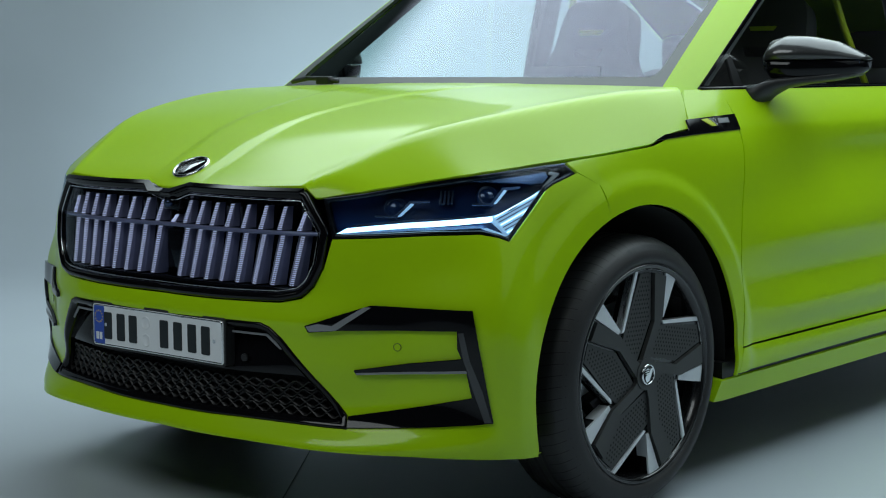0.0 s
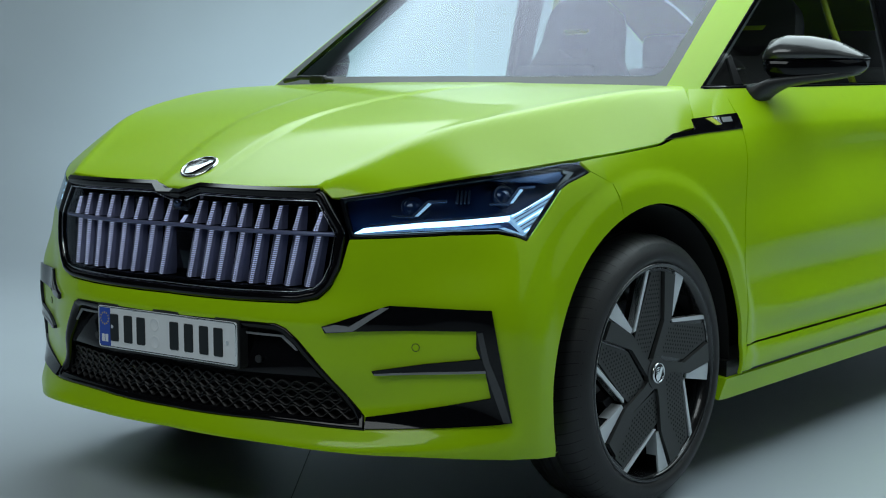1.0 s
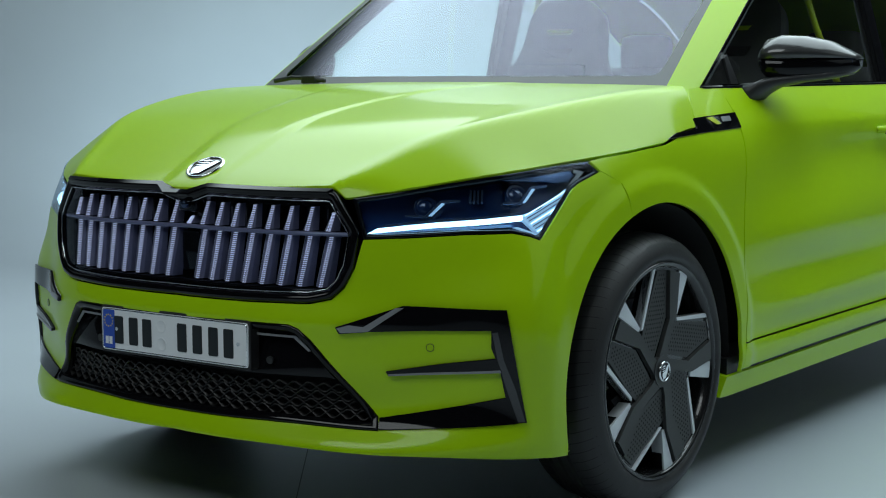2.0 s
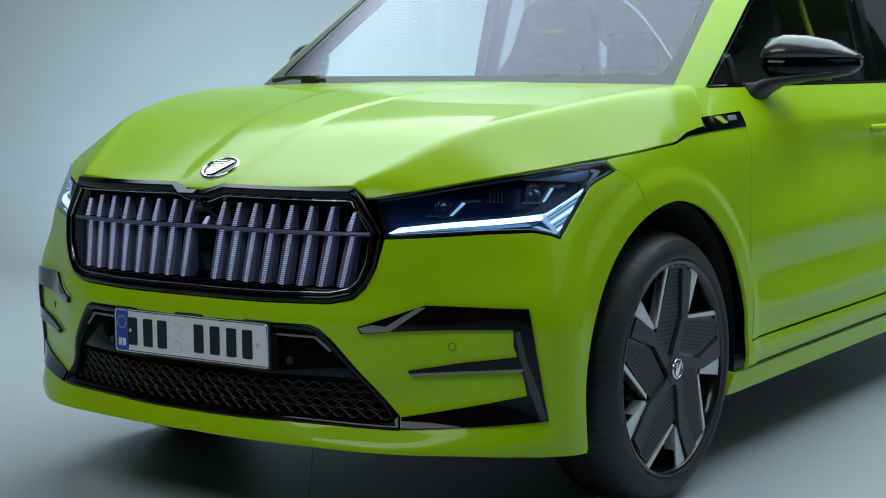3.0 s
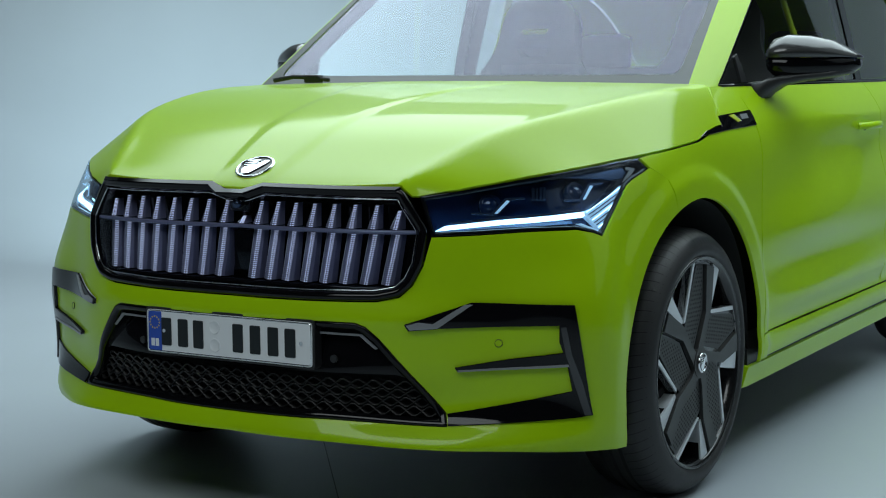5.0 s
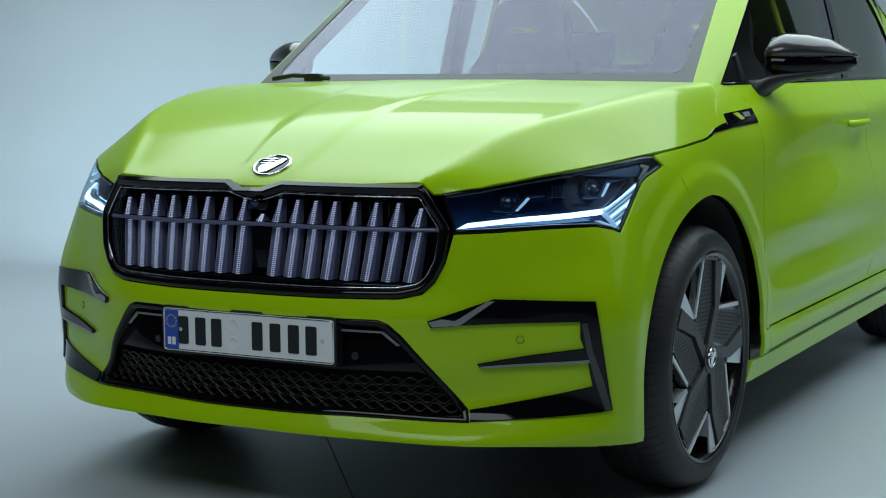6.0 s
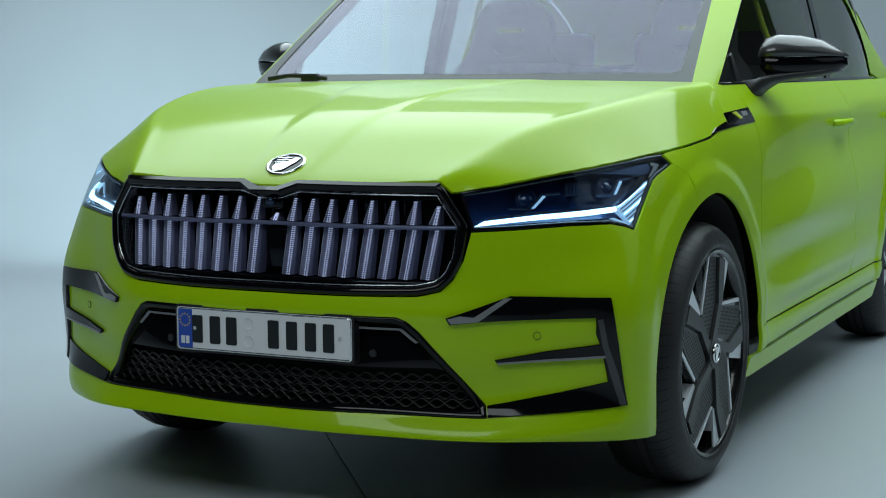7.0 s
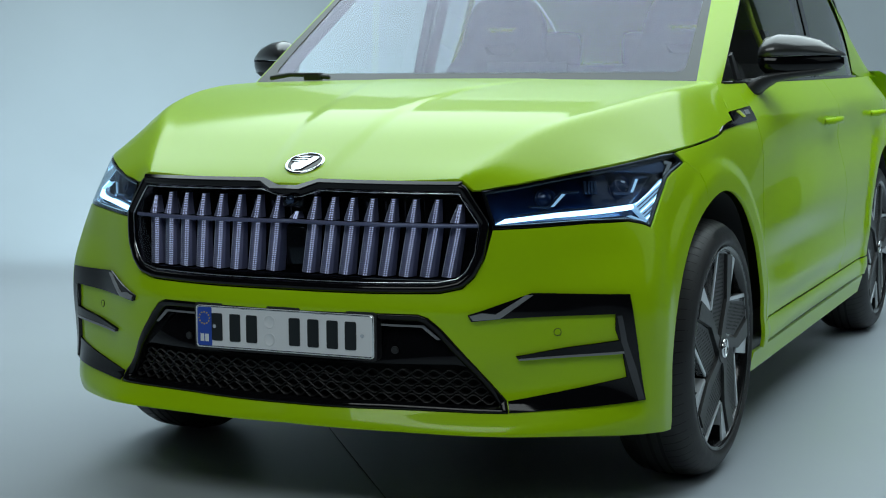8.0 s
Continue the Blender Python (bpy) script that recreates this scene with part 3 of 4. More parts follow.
SLAT_A = [2.76 * k for k in range(-8, 9)]
for k, a in enumerate(SLAT_A):
    s = a / 22.1
    hi = 0.828 - (0.012 if abs(s) > 0.9 else 0) - (0.040 if abs(a) < 1 else 0)
    for name, z0, z1, w0, w1 in (("upper_slat", 0.771, hi, 0.034, 0.013), ("lower_slat", 0.636, 0.758, 0.042, 0.037)):
        if abs(a) < 1 and name == "lower_slat":
            w0, w1 = 0.008, 0.008
        if abs(a) < 1 and name == "lower_slat":
            a = -1.6
        b = nose(a - (0.9 * s if z0 < 0.7 else 0.0), z0) + Vector((0, 0.046, 0))
        t = nose(a + (0.35 * s if z0 > 0.7 else 0.0), z1) + Vector((0, 0.050, 0))
        bm = bmesh.new()
        prism(bm, b, t, w0, w1, 0.036, s)
        slat = part(name, bm, CRYSTAL, car, "clear crystal grille slat", False)
        if w0 < 0.01:
            continue
        bm = bmesh.new()
        for i in range(14 if name == "upper_slat" else 26):
            f = (i + 0.5) / (14 if name == "upper_slat" else 26)
            p, w, d = b.lerp(t, f), w0 + (w1 - w0) * f, 0.036 * (1 - 0.35 * f)
            q0, q1 = p + Vector((-w * 0.40, -d * 0.62, 0)), p + Vector((w * 0.20, -d * 0.99, 0))
            ring = [[q + Vector((0, dy, dz)) for dy, dz in ((0.002, -0.0009), (-0.0014, 0), (0.002, 0.0009))] for q in (q0, q1)]
            sweep(bm, ring)
        part("facet_rib", bm, CRYSTAL_EDGE, slat, "fine ribs cut into the crystal")
        bm = bmesh.new()
        tube(bm, [b + Vector((-w0 * 0.47, -0.018, 0)), t + Vector((-w1 * 0.47, -0.012, 0))], 0.0011, 4)
        part("slat_edge", bm, CRYSTAL_EDGE, slat)
        bm = bmesh.new()
        n = 13 if name == "upper_slat" else 25
        for i in range(n):
            for dx in (0.0042, 0.0104):
                p = b.lerp(t, (i + 0.5) / n) + Vector((dx * (1 - 0.4 * i / n if name == "upper_slat" else 1), -0.033 + 0.010 * i / n, 0))
                box(bm, p.x - 0.0009, p.y - 0.004, p.z - 0.0010, p.x + 0.0009, p.y + 0.003, p.z + 0.0010)
        part("light_strip", bm, BEAD, slat, "row of small lit beads")
bm = bmesh.new()
rows = []
for k in range(-44, 45):
    a = k * 0.57
    p = nose(a, 0.7645) + Vector((0, 0.014, 0))
    rows.append([p + Vector((0, dy, dz)) for dy, dz in ((0.02, -0.005), (-0.004, -0.005), (-0.008, 0), (-0.004, 0.005), (0.02, 0.005))])
sweep(bm, rows)
part("grille_bar", bm, CRYSTAL, car, "clear horizontal light bar", True)
bm = bmesh.new()
rows = []
for k in range(-40, 41):
    p = nose(k * 0.53, 0.628) + Vector((0, 0.012, 0))
    rows.append([p + Vector((0, dy, dz)) for dy, dz in ((0.03, -0.006), (0.0, -0.006), (0.0, 0.003), (0.03, 0.006))])
sweep(bm, rows)
part("grille_ledge", bm, BLACK, car, "gloss black lower grille ledge", True)
bm = bmesh.new()
c = nose(0, 0.815)
box(bm, -0.030, c.y + 0.0, 0.800, 0.030, c.y + 0.05, 0.842, 0.008)
part("grille_camera_mount", bm, BLACK, car, "black camera mount", True)
bm = bmesh.new()
box(bm, -0.022, c.y + 0.004, 0.648, 0.036, c.y + 0.05, 0.752, 0.006)
part("radar_cover", bm, BLACK, car, "black radar cover", True)
bm = bmesh.new()
bmesh.ops.create_cone(bm, cap_ends=True, segments=24, radius1=0.011, radius2=0.011, depth=0.02, matrix=Matrix.Translation((0, c.y - 0.004, 0.82)) @ Matrix.Rotation(radians(90), 4, "X"))
part("grille_camera", bm, GREY_LAMP, car, "small round camera", True)

# emblem on the bonnet
def emblem(parent, place, r, name="emblem", flat=False):
    bm = bmesh.new()
    rings = []
    for rr, h in ((1.0, 0.0), (1.0, 0.003), (0.94, 0.005), (0.86, 0.005), (0.84, 0.003)):
        rings.append([place(r * rr * math.cos(k * math.pi / 24), r * rr * math.sin(k * math.pi / 24), h) for k in range(48)])
    sweep(bm, rings)
    ring = part(name, bm, CHROME, parent, "round chrome badge with plain shapes", True)
    bm = bmesh.new()
    slab(bm, [(0.85 * r * math.cos(k * math.pi / 20), 0.85 * r * math.sin(k * math.pi / 20)) for k in range(40)], place, 0.0025)
    part("badge_field", bm, BLACK, parent if flat else ring)
    bm = bmesh.new()
    for k in range(3):
        slab(bm, [(r * x, r * y) for x, y in ((-0.7, 0.05 + 0.2 * k), (-0.2, 0.02 + 0.22 * k), (0.15, 0.12 + 0.2 * k), (-0.15, 0.16 + 0.22 * k))], place, 0.005)
    slab(bm, [(r * x, r * y) for x, y in ((-0.35, -0.75), (0.05, -0.65), (0.5, 0.1), (0.6, 0.5), (0.3, 0.55), (0.0, 0.05), (-0.5, -0.1), (-0.55, -0.35))], place, 0.005)
    part("badge_shape", bm, CHROME, parent if flat else ring)


def on_hood(u, v, w):
    p = hood(u, -0.733 + v * 0.80)
    n = normal_at(hood, u, -0.733 + v * 0.80, 1.0)
    return p + n * w


emblem(car, on_hood, 0.055)

# ---- lower intake ----
skin = dense(INTAKE, 0.03)
bm = bmesh.new()
sweep(bm, skin_ring(skin, [(0.0, -0.012), (0.0, 0.001), (0.003, 0.003), (0.016, 0.001), (0.020, -0.03), (0.02, -0.07)]))
bmesh.ops.recalc_face_normals(bm, faces=bm.faces)
part("intake_frame", bm, BLACK, car, "gloss black intake frame", True)
panel("intake_back", nose_m, INTAKE, HOLLOW, car, "black radiator behind the mesh", lift=-0.075, rim=0, gap=0.05)
plate_panel = deg((-19.4, 0.525), (-18, 0.536), (18, 0.536), (19.4, 0.525), (24.2, 0.408), (22.5, 0.416), (-22.5, 0.416), (-24.2, 0.408))


def leaning(u, v):
    return nose_m(u, v) + Vector((0, 0.22 * (v - 0.41), 0))


panel("plate_panel", leaning, plate_panel, BLACK, car, "gloss black panel behind the plate", lift=-0.012, rim=0.02, gap=0.03)
strip = deg((13.2, 0.517), (18.6, 0.516), (20.6, 0.482), (20.2, 0.480), (18.3, 0.511), (13.2, 0.512))
both("intake_line", nose_m, strip, FACET, car, lift=-0.009, rim=0.002, gap=0.02)
mesh_zone = deg((-24.0, 0.404), (24.0, 0.404), (27.6, 0.306), (13, 0.309), (0, 0.305), (-13, 0.309), (-27.6, 0.306))
verts, faces = [], []


def wire(p0, p1):
    a, b = [nose_m(*p) + Vector((0, 0.020, 0)) for p in (p0, p1)]
    d = (b - a).normalized()
    s = Vector((-d.z, 0, d.x)).normalized() * 0.0015
    k = len(verts)
    back = Vector((0, 0.014, 0))
    verts.extend([a - s, a + s, b + s, b - s, a - s + back, a + s + back, b + s + back, b - s + back])
    faces.extend([(k, k + 1, k + 2, k + 3), (k + 1, k + 5, k + 6, k + 2), (k, k + 3, k + 7, k + 4)])


CW, CH = 0.040, 0.0215
for i in range(-16, 17):
    for j in range(-1, 7):
        u, v = i * CW + (j % 2) * CW / 2, 0.302 + j * CH
        ps = [(u - CW * 0.5, v), (u - CW * 0.12, v + CH * 0.5), (u + CW * 0.12, v + CH * 0.5), (u + CW * 0.5, v), (u + CW * 0.12, v - CH * 0.5), (u - CW * 0.12, v - CH * 0.5)]
        if not inside((u, v), mesh_zone):
            continue
        for k in range(6):
            wire(ps[k], ps[(k + 1) % 6])
raw("intake_mesh", verts, faces, MESH, car, "black honeycomb intake mesh")["kind"] = "stuff"
for a, z, lift in ((14.9, 0.451, -0.011), (-14.9, 0.451, -0.011), (34.67, 0.498, 0.001), (-34.67, 0.498, 0.001)):
    p, n = nose(a, z), normal_at(nose_m, a * A, z, 1.0)
    bm = bmesh.new()
    t = n.to_track_quat("Z", "Y").to_matrix().to_4x4()
    for r0, r1, h in ((0.0098, 0.0085, 0.0008),):
        rings = [[p + t @ Vector((r * math.cos(k * math.pi / 12), r * math.sin(k * math.pi / 12), lift + hh)) for k in range(24)] for r, hh in ((r0, -0.004), (r0, h), (r1, h), (r1, -0.004))]
        sweep(bm, rings)
    sensor = part("parking_sensor", bm, PLASTIC, car, "round parking sensor")
    bm = bmesh.new()
    bm.faces.new([bm.verts.new(p + t @ Vector((0.008 * math.cos(k * math.pi / 12), 0.008 * math.sin(k * math.pi / 12), lift + 0.0006))) for k in range(24)])
    part("sensor_face", bm, PAINT if abs(a) > 20 else PLASTIC, sensor)

# ---- side intake trims ----
upper = deg((23.9, 0.546), (24.3, 0.531), (27.9, 0.537), (41.5, 0.541), (41.5, 0.5), (43.0, 0.5), (43.9, 0.50), (43.2, 0.589), (31.6, 0.597))
upright = deg((41.5, 0.5), (43.9, 0.5), (44.4, 0.446), (45.5, 0.316), (44.3, 0.314), (43.1, 0.380), (42.5, 0.441), (41.9, 0.478))
blade = deg((29.6, 0.440), (29.9, 0.431), (42.7, 0.441), (42.1, 0.474), (36, 0.460))
lower = deg((28.75, 0.324), (28.75, 0.297), (44.3, 0.313), (43.3, 0.378))
for m in (False, True):
    trim = panel("bumper_trim", nose_m, upper, BLACK, car, "gloss black bumper trim", lift=0.008, rim=0.012, gap=0.02, mirror=m)
    panel("trim_upright", nose_m, upright, BLACK, trim, lift=0.0075, rim=0.012, gap=0.02, mirror=m)
    panel("trim_blade", nose_m, blade, BLACK, trim, lift=0.010, rim=0.014, gap=0.02, mirror=m)
    panel("trim_lower", nose_m, lower, BLACK, trim, lift=0.006, rim=0.012, gap=0.02, mirror=m)
    # reflection on this facet is put into its grey colour
    panel("trim_facet", nose_m, deg((24.1, 0.545), (24.5, 0.534), (27.6, 0.538), (31.7, 0.592), (30.8, 0.592), (27.1, 0.548), (25.5, 0.552)), FACET, trim, "facet coloured grey for the reflection on the black trim", lift=0.0105, rim=0.004, gap=0.02, mirror=m)
    panel("upright_edge", nose_m, deg((41.6, 0.536), (42.2, 0.538), (42.9, 0.470), (44.3, 0.395), (45.3, 0.318), (44.5, 0.317), (43.2, 0.40), (42.2, 0.47)), FACET_DARK, trim, "dark grey bevel", lift=0.0095, rim=0.003, gap=0.02, mirror=m)
    panel("trim_edge", nose_m, deg((29.9, 0.435), (29.9, 0.431), (42.6, 0.441), (42.5, 0.447)), FACET, trim, lift=0.0125, rim=0.003, gap=0.02, mirror=m)

# ---- headlamps ----
TOP_EDGE = []
for y in (-0.3, -0.35, -0.4, -0.45, -0.5, -0.55, -0.6, -0.65, -0.7, -0.755):
    x = hood_edge(y)
    z = hood(x - 0.002, y).z - 0.004
    TOP_EDGE.append((math.degrees(math.atan2(x, AXIS_Y - y)) * A, z))
LAMP = LAMP_LOW + LAMP_OUT + LAMP_TOP + TOP_EDGE


for m in (False, True):
    s = -1 if m else 1
    lamp = panel("headlamp", nose_m, LAMP, LENS, car, "slim headlamp with a lit daytime strip", rim=0.0, gap=0.02, mirror=m)
    lamp.visible_shadow = False
    panel("housing", nose_m, inset(LAMP, 0.004), NAVY, lamp, "dark blue-black lamp housing", lift=-0.05, rim=0, gap=0.03, mirror=m)
    bm = bmesh.new()
    lp = dense(LAMP, 0.02)
    rings = skin_ring(lp, [(0.0, -0.004), (0.005, -0.002), (0.010, -0.008), (0.004, -0.05)])
    sweep(bm, [[Vector((s * p.x, p.y, p.z)) for p in r] for r in rings])
    part("bezel", bm, BLACK, lamp, "black bezel", True)
    panel("daytime_strip", nose_m, deg((27.4, 0.769), (35.5, 0.785), (46.1, 0.801), (46.1, 0.811), (35.5, 0.796), (28.6, 0.782)), DRL, lamp, "lit white-blue strip", lift=-0.012, rim=0.012, gap=0.02, mirror=m)
    panel("strip_shelf", nose_m, deg((27.6, 0.764), (35.5, 0.777), (44.5, 0.786), (46.8, 0.770), (44.3, 0.774), (35, 0.769)), GREY_LAMP, lamp, lift=-0.02, rim=0.01, gap=0.02, mirror=m)
    panel("strip_shade", nose_m, deg((28.9, 0.785), (35.5, 0.798), (46.0, 0.813), (46.0, 0.820), (35.5, 0.805), (29.4, 0.791)), GREY_LAMP, lamp, "ribbed reflector above the strip", lift=-0.022, rim=0.01, gap=0.02, mirror=m)
    panel("crystal_wedge", nose_m, deg((46.1, 0.812), (46.1, 0.801), (47.7, 0.772), (48.5, 0.762), (51.3, 0.815), (53.6, 0.864), (52.9, 0.866), (48.7, 0.822)), DRL_SOFT, lamp, "lit crystal wedge", lift=-0.012, rim=0.012, gap=0.015, mirror=m)
    panel("wedge_edge", nose_m, deg((48.1, 0.764), (48.7, 0.764), (54.0, 0.870), (53.2, 0.868), (50.7, 0.818)), DRL, lamp, "lit edge", lift=-0.009, rim=0.003, gap=0.015, mirror=m)
    panel("tip_strip", nose_m, deg((53.4, 0.874), (54.3, 0.878), (56.4, 0.905), (54.8, 0.912), (54.6, 0.905), (55.2, 0.902)), FACET, lamp, "pale marker strip", lift=-0.010, rim=0.004, gap=0.015, mirror=m)
    panel("lower_edge", nose_m, deg((44.6, 0.782), (47.6, 0.762), (47.9, 0.764), (45.3, 0.783)), DRL_SOFT, lamp, "small lit edge", lift=-0.010, rim=0.004, gap=0.015, mirror=m)
    for k in range(7):
        t = k / 6
        p0, p1 = Vector((46.4 + 1.5 * t, 0.808 - 0.038 * t)), Vector((52.6 - 3.6 * t, 0.858 - 0.080 * t))
        panel("facet", nose_m, deg(tuple(p0), tuple(p1), (p1.x, p1.y + 0.0022), (p0.x, p0.y + 0.0022)), DRL if k % 3 == 0 else NAVY, lamp, lift=-0.0095, rim=0.003, gap=0.015, mirror=m)
    for a0, z0 in ((34.2, 0.836), (46.2, 0.866)):
        p, n = nose(a0, z0), normal_at(nose_m, a0 * A, z0, 1.0)
        t = n.to_track_quat("Z", "Y").to_matrix().to_4x4()
        bm = bmesh.new()
        rings = [[p + t @ Vector((r * math.cos(k * math.pi / 14), r * math.sin(k * math.pi / 14), h)) for k in range(28)] for r, h in ((0.028, -0.055), (0.028, -0.032), (0.025, -0.030), (0.023, -0.038), (0.018, -0.030), (0.008, -0.026), (0.001, -0.025))]
        sweep(bm, [[Vector((s * q.x, q.y, q.z)) for q in r] for r in rings])
        part("projector", bm, NAVY, lamp, "round projector lens", True)
        brow = [(a0 - 2.4, z0 - 0.025), (a0 + 0.2, z0 - 0.027), (a0 + 2.2, z0 + 0.009), (a0 + 4.2, z0 + 0.012), (a0 + 4.2, z0 + 0.016), (a0 + 1.8, z0 + 0.014), (a0 - 0.1, z0 - 0.022), (a0 - 2.4, z0 - 0.021)]
        panel("brow", nose_m, deg(*brow), GREY_LAMP, lamp, "bright angular brow", lift=-0.020, rim=0.01, gap=0.012, mirror=m)
        panel("brow_light", nose_m, deg((a0 + 0.3, z0 - 0.024), (a0 + 0.7, z0 - 0.024), (a0 + 2.3, z0 + 0.006), (a0 + 1.9, z0 + 0.008)), DRL_SOFT, lamp, "small lit edge", lift=-0.017, rim=0.002, gap=0.012, mirror=m)
    for k in range(4):
        panel("centre_module", nose_m, deg((39.6 + 0.5 * k, 0.850), (39.85 + 0.5 * k, 0.848), (40.05 + 0.5 * k, 0.878), (39.8 + 0.5 * k, 0.880)), GREY_LAMP, lamp, "ribbed centre module", lift=-0.03, rim=0.015, gap=0.012, mirror=m)
    panel("side_cover", nose_m, deg((43.0, 0.896), (50.2, 0.889), (52.2, 0.884), (53.6, 0.884), (54.6, 0.900), (54.0, 0.918), (48.5, 0.908)), GREY_LAMP, lamp, "grey outer cover", lift=-0.014, rim=0.008, gap=0.015, mirror=m)

# ---- number plate ----
plate = thing("number_plate", "white and blue embossed plate in a black holder on the bumper", "number plate")
PY, PZ = -0.862, 0.486


def on_plate(u, v, w):
    return Vector((u, PY - w, PZ + v))


bm = bmesh.new()
slab(bm, rounded([(-0.266, -0.062), (0.266, -0.062), (0.266, 0.062), (-0.266, 0.062)], 0.012), on_plate, 0.0, -0.03)
part("holder", bm, PLASTIC, plate, "black plate holder")
bm = bmesh.new()
slab(bm, rounded([(-0.26, -0.0555), (0.26, -0.0555), (0.26, 0.0555), (-0.26, 0.0555)], 0.010), on_plate, 0.003)
part("plate_sheet", bm, PLATE, plate, "white reflective sheet")
bm = bmesh.new()
r0 = rounded([(-0.2585, -0.054), (0.2585, -0.054), (0.2585, 0.054), (-0.2585, 0.054)], 0.010)
sweep(bm, [[on_plate(*p, 0.0030) for p in r0], [on_plate(*p, 0.0045) for p in inset(r0, 0.001)], [on_plate(*p, 0.0045) for p in inset(r0, 0.0025)], [on_plate(*p, 0.0030) for p in inset(r0, 0.0035)]])
part("plate_rim", bm, CHROME, plate, "raised rim", True)
bm = bmesh.new()
slab(bm, rounded([(-0.257, -0.052), (-0.212, -0.052), (-0.212, 0.052), (-0.257, 0.052)], 0.006), on_plate, 0.0036, 0.003)
band = part("country_band", bm, BLUE, plate, "blue country band")
for k in range(12):
    a = k * math.pi / 6
    bm = bmesh.new()
    slab(bm, [(-0.2345 + 0.0155 * math.cos(a) + 0.0022 * math.cos(j * math.pi / 3), 0.022 + 0.0155 * math.sin(a) + 0.0022 * math.sin(j * math.pi / 3)) for j in range(6)], on_plate, 0.0042, 0.0036)
    part("star", bm, YELLOW, band)
for k in range(2):
    bm = bmesh.new()
    slab(bm, [(-0.247 + 0.014 * k, -0.040), (-0.236 + 0.014 * k, -0.040), (-0.236 + 0.014 * k, -0.020), (-0.247 + 0.014 * k, -0.020)], on_plate, 0.0042, 0.0036)
    part("letter_bar", bm, PLATE, band)
for x in (-0.196, -0.142, -0.092, 0.034, 0.088, 0.143, 0.195):
    bm = bmesh.new()
    slab(bm, rounded([(x - 0.016, -0.036), (x + 0.016, -0.036), (x + 0.016, 0.036), (x - 0.016, 0.036)], 0.004, 2), on_plate, 0.0048, 0.003)
    part("number_bar", bm, INK, plate, "embossed dark bar")
for z in (0.022, -0.024):
    bm = bmesh.new()
    c = [(-0.040 + 0.0175 * math.cos(k * math.pi / 16), z + 0.0175 * math.sin(k * math.pi / 16)) for k in range(32)]
    sweep(bm, [[on_plate(*p, h) for p in inset(c, d)] for d, h in ((0, 0.003), (0.0006, 0.0042), (0.0018, 0.0042), (0.0024, 0.0036), (0.016, 0.0036))])
    part("sticker", bm, PLATE, plate, "pale round sticker", True)
for x in (-0.203, 0.228):
    bm = bmesh.new()
    slab(bm, [(x + 0.005 * math.cos(k * math.pi / 8), 0.002 + 0.005 * math.sin(k * math.pi / 8)) for k in range(16)], on_plate, 0.0058, 0.003)
    part("screw", bm, CHROME, plate)

# ---- wheels ----
WR, TR = 0.290, 0.366


def polar(r, a):
    return (r * math.cos(radians(a)), r * math.sin(radians(a)))


